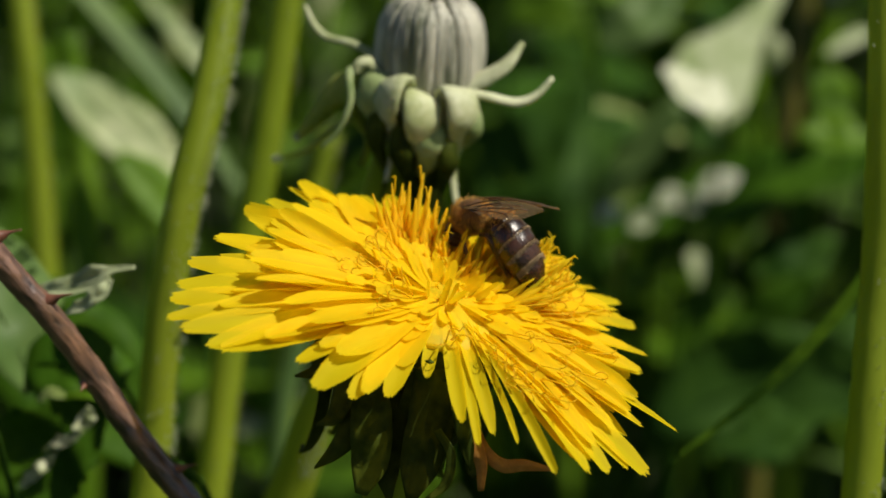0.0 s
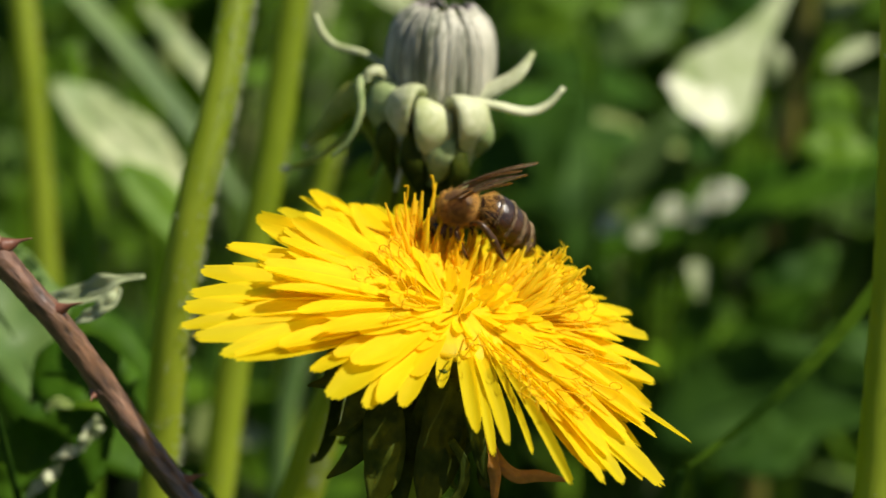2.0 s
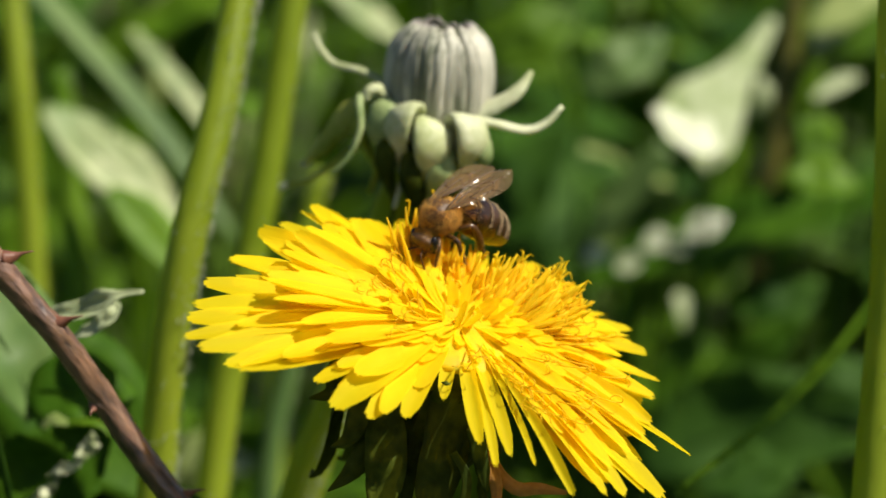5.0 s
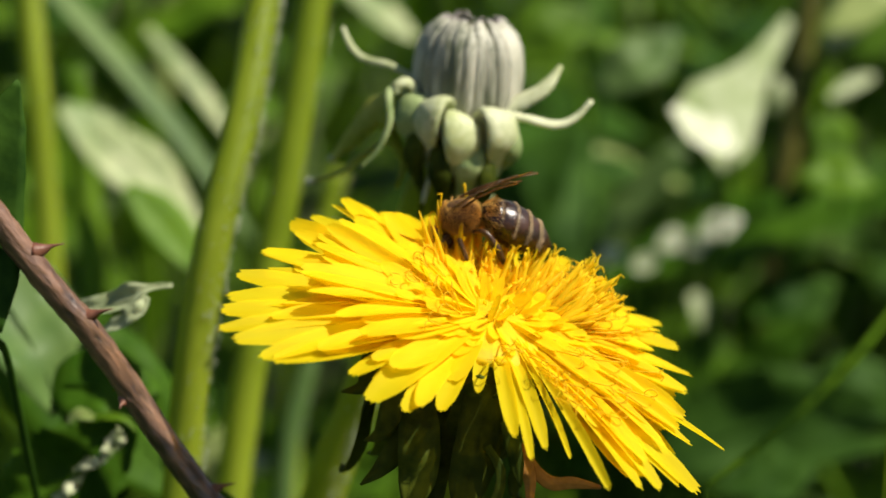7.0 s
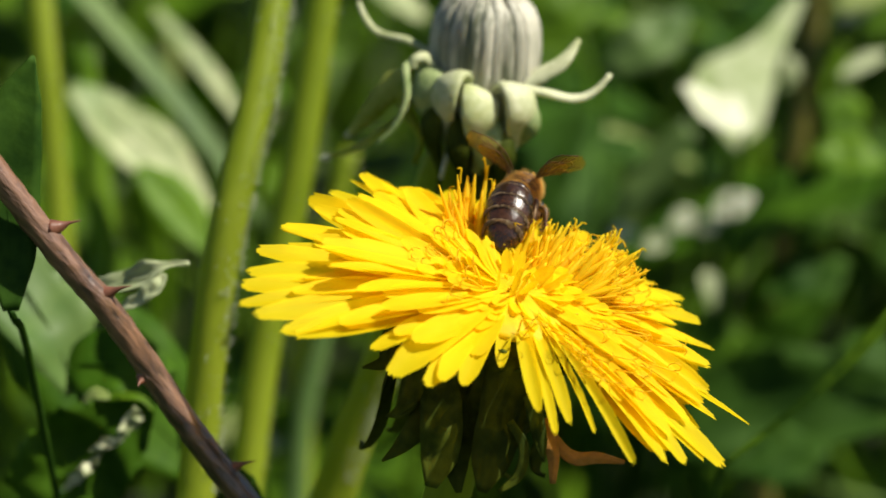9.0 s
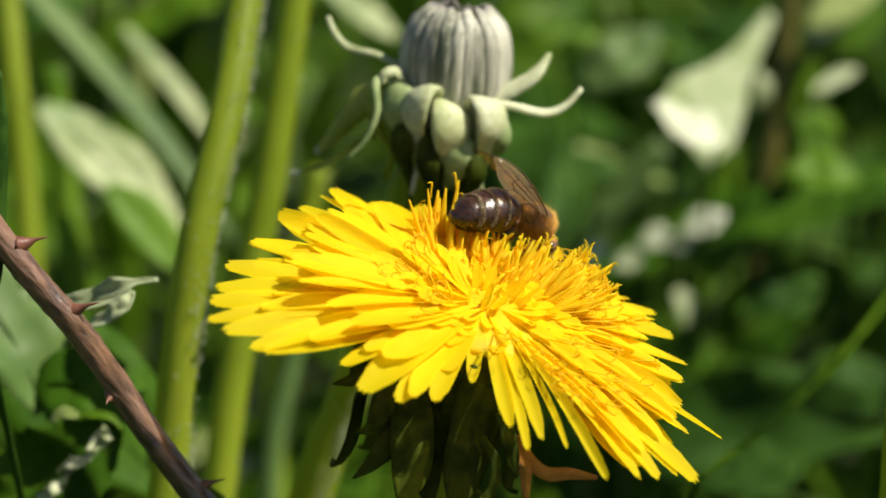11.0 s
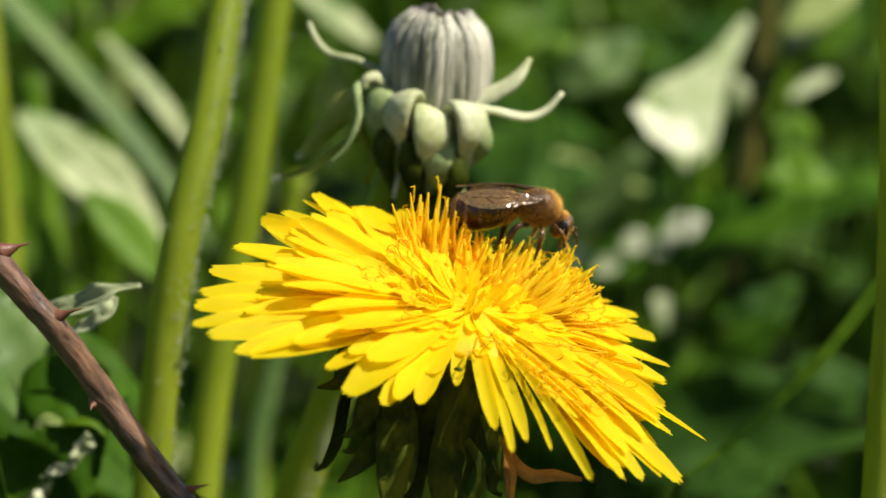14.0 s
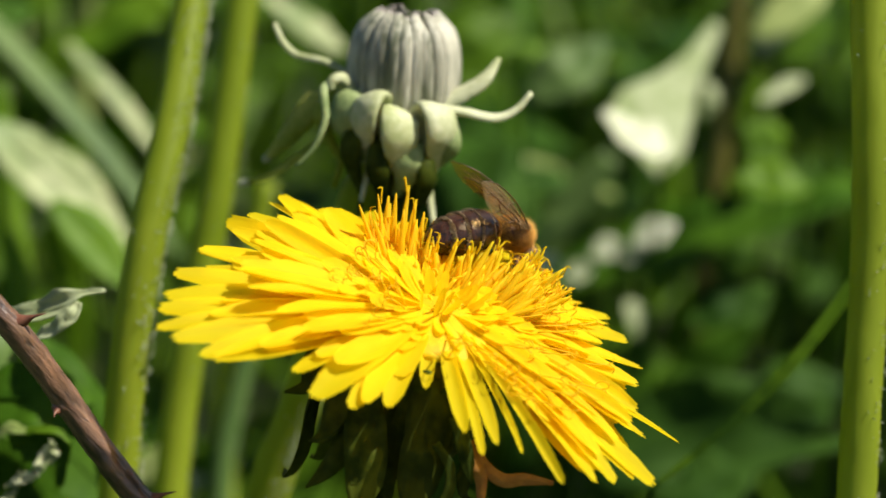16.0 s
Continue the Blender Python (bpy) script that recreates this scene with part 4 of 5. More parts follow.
    for k in range(11):
        a = 2 * math.pi * (k + 0.7 * rng.random()) / 11
        if math.sin(a) < -0.35:
            continue
        c, s = math.cos(a), math.sin(a)
        long, curl, wide, sway = rng.uniform(0.45, 1.0), rng.uniform(-0.001, 0.0022), rng.uniform(0.6, 1.0), rng.uniform(-0.4, 0.4)
        g = Geo()
        g.blade([(math.cos(a + sway * q) * r, math.sin(a + sway * q) * r, z) for q, r, z in ((0, 0.0050, -0.0100), (0, 0.0074, -0.0072 + 0.001 * rng.random()), (0.1, 0.0090, -0.0092), (0.4, 0.0086 + curl * 0.2, -0.0108 - 0.005 * long), (0.9, 0.0082 + curl * 1.2, -0.0108 - 0.0095 * long), (1.4, 0.0088 + curl * 1.6, -0.0104 - 0.0106 * long))],
                [0.0010 * wide, 0.0016 * wide, 0.0020 * wide, 0.0018 * wide, 0.0010 * wide, 0.0001], (c, s, 0.8), 18, -0.5, 0.0004, 3, 0.5, 0.0, rng.uniform(-1.2, 1.2), k)
        part("bract", g.data("bract", BRACT), ob)
    # single bracts that stand clear of the others, one of them withered
    for pts, wide, dry in ((((-0.0024, -0.0129, 0.1894), (-0.0023, -0.0144, 0.1853), (-0.0025, -0.0157, 0.1817), (-0.0034, -0.0170, 0.1784)), (0.0014, 0.0020, 0.0021, 0.0018, 0.0006), False),
                           (((0.0012, -0.0117, 0.1884), (-0.0001, -0.0133, 0.1837), (-0.0009, -0.0147, 0.1801), (-0.0007, -0.0158, 0.1773)), (0.0010, 0.0014, 0.0014, 0.0011, 0.0003), False),
                           (((0.0036, -0.0142, 0.1904), (0.0036, -0.0158, 0.1858), (0.0025, -0.0172, 0.1820), (0.0015, -0.0186, 0.1785)), (0.0015, 0.0022, 0.0023, 0.0019, 0.0005), False),
                           (((0.0062, -0.0163, 0.1874), (0.0069, -0.0175, 0.1844), (0.0074, -0.0186, 0.1815)), (0.0007, 0.0008, 0.0007, 0.0001), False),
                           (((0.0042, -0.0171, 0.1851), (0.0055, -0.0180, 0.1829), (0.0050, -0.0190, 0.1804), (0.0031, -0.0195, 0.1789)), (0.0004, 0.0005, 0.0005, 0.0002), False),
                           (((-0.0046, -0.0144, 0.1899), (-0.0051, -0.0153, 0.1873), (-0.0063, -0.0158, 0.1859), (-0.0076, -0.0161, 0.1853)), (0.0009, 0.0010, 0.0005, 0.0001), False),
                           (((-0.0052, -0.0082, 0.1936), (-0.0070, -0.0098, 0.1913), (-0.0078, -0.0105, 0.1890), (-0.0100, -0.0106, 0.1884)), (0.0008, 0.0011, 0.0008, 0.0001), False),
                           (((-0.0030, -0.0098, 0.1913), (-0.0046, -0.0119, 0.1876), (-0.0060, -0.0126, 0.1849), (-0.0075, -0.0128, 0.1841)), (0.0012, 0.0015, 0.0009, 0.0001), False),
                           (((-0.0022, -0.0107, 0.1880), (-0.0042, -0.0129, 0.1838), (-0.0062, -0.0135, 0.1814), (-0.0081, -0.0139, 0.1799)), (0.0012, 0.0014, 0.0008, 0.0001), False),
                           (((0.0078, -0.0138, 0.1842), (0.0088, -0.0154, 0.1822), (0.0105, -0.0158, 0.1808), (0.0127, -0.0158, 0.1808), (0.0153, -0.0159, 0.1804)), (0.0004, 0.0006, 0.0007, 0.0006, 0.0002), True),
                           (((0.0073, -0.0148, 0.1843), (0.0080, -0.0163, 0.1828), (0.0084, -0.0167, 0.1812), (0.0083, -0.0173, 0.1788)), (0.0005, 0.0008, 0.0006, 0.0003), True)):
        g = Geo()
        g.blade(local(m, pts), wide, (0.1, -0.8, 0.5), 16, -0.25, 0.0004, 3, 0.35, 0.0, 0.35, 3)
        part("bract", g.data("bract", BRACT_TIP if dry else BRACT), ob, "withered orange-brown bract" if dry else "")
    down = m.inverted().to_3x3() @ Vector((0, 0, -1))
    base = Vector((0, 0, -0.012))
    long = (m @ base).z + 0.004
    g = Geo()
    g.tube([base, base + Vector((0, 0, -0.02)) + down * 0.01, base + Vector((0, 0, -0.03)) + down * 0.06, base + Vector((0, 0, -0.03)) + down * (long - 0.028)],
           [0.0026, 0.0023, 0.0024, 0.0026], 24, 12, 0.05)
    part("stem", g.data("stem", STEM), ob, "hollow yellow-green stem")


build_dandelion()


# ---- closed dandelion behind ----
def build_bud():
    m = Matrix.Translation((0.0025, 0.0288, 0.2081)) @ pose(0, 0, 0, 0, 4, 0)
    ob = thing("dandelion_bud", m, "closed grey-green dandelion head with curled outer bracts", "flower bud")
    rng = random.Random(5)
    g = Geo()
    g.tube([(-0.001, 0, -0.015), (0, 0, -0.011), (0, 0, -0.006), (0, 0, 0), (0, 0, 0.0055), (0, 0, 0.0090), (0, 0, 0.0103)], [0.0018, 0.0021, 0.0036, 0.0056, 0.0058, 0.0050, 0.0036], 18, 20, 0.05)
    part("core", g.data("core", BRACT), ob)
    for k in range(28):
        a = 2 * math.pi * (k + rng.uniform(-0.2, 0.2)) / 28
        c, s = math.cos(a), math.sin(a)
        top, lean = rng.uniform(0.0108, 0.0115), rng.uniform(-0.12, 0.12)
        g = Geo()
        g.blade([(math.cos(a + lean * z * 60) * r, math.sin(a + lean * z * 60) * r, z) for r, z in ((0.0050, -0.0035), (0.0059, 0.0), (0.0064, 0.0035), (0.0063, 0.0068), (0.0055, 0.0095), (0.0036, top))],
                [0.0006, 0.0008, 0.0009, 0.00088, 0.0008, 0.0005], (c, s, 0.1), 12, -0.35, 0.0005, 2)
        leaf = part("inner_bract", g.data("inner_bract", BUD_BRACT), ob)
        g = Geo()
        g.blade([(math.cos(a + lean * z * 60) * r, math.sin(a + lean * z * 60) * r, z) for r, z in ((0.0042, 0.0103), (0.0036, top), (0.0028 + 0.0004 * rng.random(), top + 0.0001))],
                [0.0005, 0.00045, 0.00015], (c, s, 0.3), 5, -0.3, 0.0005, 1)
        part("tip", g.data("tip", BUD_TIP), leaf, "purplish withered tip")
    # lower hoods get darker greens that stand for shadow under the pale ones
    # hooded outer bracts: azimuth, top, hang, half width, tail, colour
    for az, lift, hang, wide, tail, shade in ((245, 0.0012, 0.0064, 0.0019, 0.0050, BUD_HOOD), (263, -0.0004, 0.0066, 0.0021, 0.0, BUD_HOOD), (295, 0.0003, 0.0070, 0.0022, 0.0066, BUD_HOOD), (275, -0.0036, 0.0050, 0.0016, 0.0, BUD_HOOD_SHADED),
                                              (217, 0.0010, 0.0062, 0.0017, 0.0026, BUD_HOOD_SHADED), (230, -0.0026, 0.0070, 0.0013, 0.0030, BRACT), (250, -0.0040, 0.0060, 0.0012, 0.0024, BRACT), (195, 0.0004, 0.0066, 0.0015, 0.0034, BUD_DRY), (286, -0.0050, 0.0056, 0.0012, 0.0020, BRACT), (178, -0.0006, 0.0066, 0.0014, 0.0030, BUD_DRY), (312, -0.0016, 0.0046, 0.0010, 0.0, BUD_HOOD_SHADED),
                                              (60, 0.0, 0.005, 0.002, 0.0, BUD_HOOD), (90, 0.0, 0.006, 0.002, 0.0, BUD_HOOD), (120, 0.0, 0.006, 0.002, 0.0, BUD_HOOD), (150, 0.0, 0.006, 0.002, 0.0, BUD_HOOD)):
        a = radians(az)
        c, s = math.cos(a), math.sin(a)
        hang, tail = hang * 0.74, tail * 0.9
        out, lean = rng.uniform(0.94, 1.04), rng.uniform(-0.025, 0.025)
        g = Geo()
        g.finger([(math.cos(a + lean * k) * r * out, math.sin(a + lean * k) * r * out, z + lift) for k, (r, z) in enumerate(((0.0044, -0.0050), (0.0054, -0.0008), (0.0066, 0.0012), (0.0082, 0.0010), (0.0089, -hang * 0.22), (0.0080, -hang * 0.62), (0.0066, -hang - tail * 0.35), (0.0066 + tail * 0.22, -hang - tail - (0.001 if tail else 0.0002))))],
                 [wide * 0.7, wide * 0.85, wide * 0.98, wide * 1.1, wide * 1.08, wide * 0.80, wide * (0.26 if tail else 0.45), wide * (0.16 if tail else 0.3)], [0.0004, 0.0006, 0.0007, 0.0008, 0.0008, 0.0006, 0.0003, 0.0002], (c * 0.3, s * 0.3, 1), 28, 14)
        part("outer_bract", g.data("outer_bract", shade), ob, "pale green hooded bract")
    # slender bracts that stand out from the head
    for pts, wide, shade, label in ((((0.0061, 0.0249, 0.2089), (0.0089, 0.0253, 0.2104), (0.0115, 0.0257, 0.2120), (0.0133, 0.0273, 0.2141)), (0.0007, 0.0011, 0.0009, 0.0003), BUD_HOOD, "pale bract standing out"),
                                    (((0.0061, 0.0240, 0.2094), (0.0092, 0.0229, 0.2090), (0.0126, 0.0227, 0.2083), (0.0148, 0.0229, 0.2091), (0.0166, 0.0234, 0.2109)), (0.0005, 0.0006, 0.0006, 0.0005, 0.0003), BUD_HOOD, "thin pale bract curving up"),
                                    (((-0.0031, 0.0279, 0.2125), (-0.0061, 0.0292, 0.2139), (-0.0091, 0.0308, 0.2144), (-0.0106, 0.0316, 0.2158), (-0.0115, 0.0322, 0.2178)), (0.0005, 0.0005, 0.0005, 0.00045, 0.0003), BUD_HOOD, "thin pale bract curving up"),
                                    (((-0.0027, 0.0254, 0.2109), (-0.0038, 0.0244, 0.2127), (-0.0050, 0.0238, 0.2126), (-0.0053, 0.0235, 0.2116)), (0.0006, 0.0007, 0.0006, 0.0003), BUD_HOOD, "small pale curled bract"),
                                    (((-0.0031, 0.0256, 0.2113), (-0.0059, 0.0237, 0.2120), (-0.0059, 0.0218, 0.2089), (-0.0072, 0.0212, 0.2058), (-0.0092, 0.0208, 0.2038)), (0.0005, 0.0005, 0.0004, 0.0003, 0.0002), BUD_HOOD_SHADED, "yellowing bract hanging down"),
                                    (((-0.0035, 0.0313, 0.2096), (-0.0074, 0.0319, 0.2082), (-0.0104, 0.0311, 0.2050), (-0.0128, 0.0305, 0.2028)), (0.0010, 0.0022, 0.0014, 0.0004), BUD_DRY, "yellowing bract hanging down"),
                                    (((-0.0055, 0.0302, 0.2055), (-0.0088, 0.0325, 0.2029), (-0.0122, 0.0340, 0.2002), (-0.0158, 0.0350, 0.1990)), (0.0005, 0.0006, 0.0004, 0.0002), BUD_DRY, "withered thin bract")):
        g = Geo()
        g.finger(local(m, pts), wide, [k * 0.45 + 0.00008 for k in wide], (0.1, -0.6, 0.8), 20, 10)
        bract = part("outer_bract", g.data("outer_bract", shade), ob, label)
        if shade == BUD_DRY:
            end, way = local(m, pts[-1:])[0], (Vector(pts[-1]) - Vector(pts[-2])).normalized()
            g = Geo()
            g.finger([end - way * 0.0007, end - way * 0.0002, end + way * 0.0003, end + way * 0.0006], [0.0003, 0.0005, 0.0005, 0.0002], [0.0002, 0.0003, 0.0003, 0.0001], (0.1, -0.6, 0.8), 8, 8)
            part("tip", g.data("tip", BUD_HOOD), bract, "pale shrivelled tip")
    stalk = to_soil([(0.0010, 0.0292, 0.2017), (-0.0021, 0.0313, 0.1979), (-0.0057, 0.0351, 0.1851), (-0.0100, 0.0376, 0.1714), (-0.0127, 0.0379, 0.1646), (-0.0152, 0.0379, 0.1571)])
    g = Geo()
    g.tube(local(m, stalk), [0.0028, 0.0025, 0.0026, 0.0028, 0.0030, 0.0031], 60, 14, 0.06)
    part("stem", g.data("stem", STEM), ob, "yellow-green downy stem")
    h, line = Geo(), curve(local(m, stalk), 200)
    for _ in range(420):
        k = int(rng.uniform(30, 110))
        q, a = line[k], rng.gauss(1.1, 0.25)
        out = Vector((math.cos(a), -math.sin(a), 0.1))
        root = q + out * 0.0026
        l = rng.uniform(0.0002, 0.0006)
        h.tube([root, root + out * l * 0.7 + Vector((0, 0, rng.gauss(0, 0.4) * l)), root + out * l + Vector((rng.gauss(0, 0.5) * l, 0, rng.gauss(0, 1) * l))], [0.00006, 0.00002], 3, 3)
    tagged(part("down", h.data("down", HAIR), ob, "whitish woolly hairs"), kind="stuff")


build_bud()


# ---- honey bee: forward is x, up is z, the middle of the thorax at the origin ----
def strand(g, root, way, length, thick):
    side = way.orthogonal().normalized() * thick
    other = way.cross(side).normalized() * thick
    k = len(g.v)
    tip = root + way * length
    g.v.extend(tuple(q) for q in (root + side, root - side * 0.5 + other * 0.87, root - side * 0.5 - other * 0.87, tip))
    g.f.extend(((k, k + 1, k + 3), (k + 1, k + 2, k + 3), (k + 2, k, k + 3)))


def abdomen_point(s):
    """Centre line of the hind body and its half width and half height, s from waist to tip."""
    x = -0.0021 - 0.0086 * s
    z = 0.0002 - 0.0016 * s ** 1.6
    r = ramped([0.00085, 0.00182, 0.00228, 0.00242, 0.00240, 0.00226, 0.00200, 0.00158, 0.00060], s)
    return Vector((x, 0, z)), r, r * 0.92


def build_bee():
    ob = thing("honey_bee", Matrix.Identity(4), "brown striped honey bee feeding on the dandelion", "bee")
    rng = random.Random(9)
    g = Geo()
    g.ball((0, 0, 0.0001), (0.0021, 0.0018, 0.0018), 22, 14)
    thorax = part("thorax", g.data("thorax", FUZZ), ob, "brown furry thorax")
    g = Geo()
    for _ in range(7000):
        d = Vector((rng.gauss(0, 1), rng.gauss(0, 1), rng.gauss(0.05, 1))).normalized()
        if d.z > 0.70 and abs(d.x) < 0.55 and rng.random() < 0.93:
            continue
        strand(g, Vector((d.x * 0.0020, d.y * 0.00172, d.z * 0.00172 + 0.0001)), (d + Vector((-0.35, rng.gauss(0, 0.25), rng.gauss(0, 0.25)))).normalized(), rng.uniform(0.0003, 0.0008), 0.000016)
    tagged(part("fur", g.data("fur", FUR), thorax, "golden brown hairs"), kind="stuff")
    g = Geo()
    g.ball((0.0023, 0, -0.0020), (0.00090, 0.00165, 0.0015), 18, 12, Matrix.Rotation(radians(45), 3, "Y"))
    head = part("head", g.data("head", FUZZ), ob, "dark triangular head")
    for sgn in (-1, 1):
        g = Geo()
        g.ball((0.0024, sgn * 0.00135, -0.0018), (0.00055, 0.00042, 0.0010), 14, 10)
        part("eye", g.data("eye", EYE), head, "glossy black eye")
        g = Geo()
        g.tube([(0.0030, sgn * 0.0004, -0.0024), (0.0038, sgn * 0.0008, -0.0025), (0.0039, sgn * 0.0010, -0.0031), (0.0037, sgn * 0.0013, -0.0042)], [0.00010, 0.00009, 0.00010, 0.00008], 12, 6)
        part("antenna", g.data("antenna", LEG), head)
    g = Geo()
    for _ in range(700):
        d = Vector((abs(rng.gauss(0, 1)), rng.gauss(0, 0.8), rng.gauss(0.4, 1))).normalized()
        strand(g, Vector((0.0023 + d.x * 0.0009, d.y * 0.0015, -0.0020 + d.z * 0.0014)), (d + Vector((0.2, 0, 0.2))).normalized(), rng.uniform(0.0002, 0.0005), 0.00002)
    tagged(part("fur", g.data("fur", FUR), head, "pale brown hairs"), kind="stuff")
    g = Geo()
    g.tube([(0.0024, 0, -0.0030), (0.0022, 0, -0.0039), (0.0019, 0, -0.0046)], [0.00030, 0.00018, 0.00008], 6, 6)
    part("proboscis", g.data("proboscis", LEG), head)
    # hind body: six overlapping plates, each with a pale downy band, over a tawny underside with petal bounce painted
    # in
    waist = Vector((-0.0021, 0, 0.0002))
    g = Geo()
    g.tube([abdomen_point(s)[0] - waist + Vector((0, 0, -0.0003)) for s in (0.04, 0.25, 0.4, 0.6, 0.75, 0.85)], [0.0010, 0.0017, 0.00185, 0.0018, 0.0013, 0.0005], 16, 18)
    abdomen = part("abdomen", g.data("abdomen", BELLY), ob, "dark banded hind body, tawny underside painted with petal bounce", Matrix.Translation(waist))
    cuts = [0.0, 0.17, 0.36, 0.54, 0.71, 0.86, 1.0]
    for k in range(6):
        g, rings = Geo(), []
        for i in range(7):
            s = cuts[k] + (cuts[k + 1] + (0.03 if k < 5 else 0) - cuts[k]) * i / 6
            c, ry, rz = abdomen_point(min(s, 1))
            grow = 1 + 0.03 * (i / 6) - (0.03 if i == 6 else 0)
            rings.append([c - waist + Vector((0, math.cos(2 * math.pi * j / 24) * ry * grow, math.sin(2 * math.pi * j / 24) * rz * grow)) for j in range(24)])
        g.rings(rings)
        part("plate", g.data("plate", CHITIN), abdomen, "glossy dark brown plate")
        if 0 < k < 5:
            b = Geo()
            span, thick = ((0, 0), (0.03, 140), (0.040, 320), (0.055, 700), (0.07, 1200))[k]
            for _ in range(thick):
                a = math.pi * rng.uniform(-0.08, 1.08)
                side = abs(math.cos(a))
                far = rng.random() * (0.55 + 0.6 * side) * (0.8 + 0.5 * noise.noise(Vector((a * 3, k * 5.0, 0))))
                c, ry, rz = abdomen_point(cuts[k] + 0.012 + span * far)
                d = Vector((0, math.cos(a), math.sin(a)))
                strand(b, c - waist + Vector((0, d.y * ry, d.z * rz)) * 1.025, (d * 0.16 + Vector((-1, rng.gauss(0, 0.2), rng.gauss(0, 0.2)))).normalized(), rng.uniform(0.00018, 0.0004), 0.000022)
            part("band", b.data("band", BAND), abdomen, "pale downy band")
    g = Geo()
    for _ in range(620):
        s = rng.uniform(0.0, 0.14)
        c, ry, rz = abdomen_point(s)
        a = rng.uniform(0, 6.283)
        d = Vector((0, math.cos(a), math.sin(a)))
        strand(g, c - waist + Vector((0, d.y * ry, d.z * rz)), (d + Vector((-0.5, 0, 0))).normalized(), rng.uniform(0.0004, 0.0008), 0.00002)
    tagged(part("fur", g.data("fur", FUR), abdomen, "golden hairs at the waist"), kind="stuff")
    # legs: thigh, shin and foot in one bent limb
    for sgn in (-1, 1):
        for name, pts, rad in (("front_leg", ((0.0014, 0.0010, -0.0014), (0.0022, 0.0018, -0.0020), (0.0025, 0.0018, -0.0032), (0.0028, 0.0018, -0.0042)), (0.00022, 0.00024, 0.00018, 0.00008)),
                               ("middle_leg", ((0.0002, 0.0012, -0.0016), (0.0002, 0.0025, -0.0018), (-0.0002, 0.0028, -0.0034), (-0.0006, 0.0030, -0.0046)), (0.00023, 0.00027, 0.00022, 0.00008)),
                               ("hind_leg", ((-0.0012, 0.0012, -0.0014), (-0.0024, 0.0022, -0.0012), (-0.0034, 0.0024, -0.0030), (-0.0038, 0.0024, -0.0044), (-0.0043, 0.0025, -0.0054)), (0.00024, 0.00032, 0.00044, 0.00030, 0.00009))):
            p = [(x, sgn * y, z) for x, y, z in pts]
            g = Geo()
            g.tube(p, rad, 20, 8, 0.1)
            limb = part(name, g.data(name, LEG), ob, "dark brown jointed leg")
            h = Geo()
            for q in curve(p, 60)[6:]:
                for _ in range(4):
                    d = Vector((rng.gauss(0, 1), rng.gauss(0, 1), rng.gauss(0, 1))).normalized()
                    strand(h, q + d * 0.0002, d, rng.uniform(0.0002, 0.0005), 0.000018)
            tagged(part("bristles", h.data("bristles", FUR), limb, "short golden bristles"), kind="stuff")
    # wings: membrane and veins, laid back over the body
    wings = []
    for sgn in (-1, 1):
        for name, long, wide, m in (("forewing", 0.0092, 0.0030, pose(0.0006, sgn * 0.0013, 0.0014)), ("hindwing", 0.0064, 0.0019, pose(-0.0004, sgn * 0.00135, 0.00128))):
            g = Geo()
            n = 12
            for i in range(n + 1):
                s = i / n
                lead = ramped([0.02, 0.12, 0.20, 0.25, 0.27, 0.25, 0.16, -0.12], s) * wide
                trail = -ramped([0.03, 0.22, 0.42, 0.58, 0.70, 0.74, 0.62, 0.22], s) * wide
                for j in range(5):
                    g.v.append((-long * s, sgn * (lead + (trail - lead) * j / 4) * -1, 0.00012 * math.sin(j * 2.2 + s * 5) + 0.0004 * math.sin(s * 3)))
            g.f = [(i * 5 + j, i * 5 + j + 1, i * 5 + j + 6, i * 5 + j + 5) for i in range(n) for j in range(4)]
            wing = part(name, g.data(name, WING), ob, "clear brownish veined wing, tint partly painted petal light", m)
            v = Geo()

            def on(s, t):
                i, j = min(round(s * n), n), min(round(t * 4), 4)
                return Vector(g.v[i * 5 + j]) + Vector((0, 0, 0.00003))
            lines = [[on(k / 6, 0) for k in range(7)], [on(0, 0.5), on(0.25, 0.25), on(0.5, 0.25), on(0.75, 0.25)], [on(0, 0.5), on(0.3, 0.5), on(0.6, 0.5), on(0.85, 0.5)],
                     [on(0, 1), on(0.3, 0.75), on(0.55, 0.75), on(0.7, 1)], [on(0.42, 0), on(0.5, 0.25), on(0.5, 0.5)], [on(0.6, 0.25), on(0.66, 0.5), on(0.58, 0.75)], [on(0.33, 0.5), on(0.36, 0.75), on(0.42, 1)]]
            for k, line in enumerate(lines):
                v.tube(line, [0.00009 if k == 0 else 0.00005, 0.00004], 10, 5)
            part("vein", v.data("vein", VEIN), wing, "dark brown veins")
            wings.append((wing, sgn, name))
    return ob, wings, abdomen


bee, wings, abdomen = build_bee()


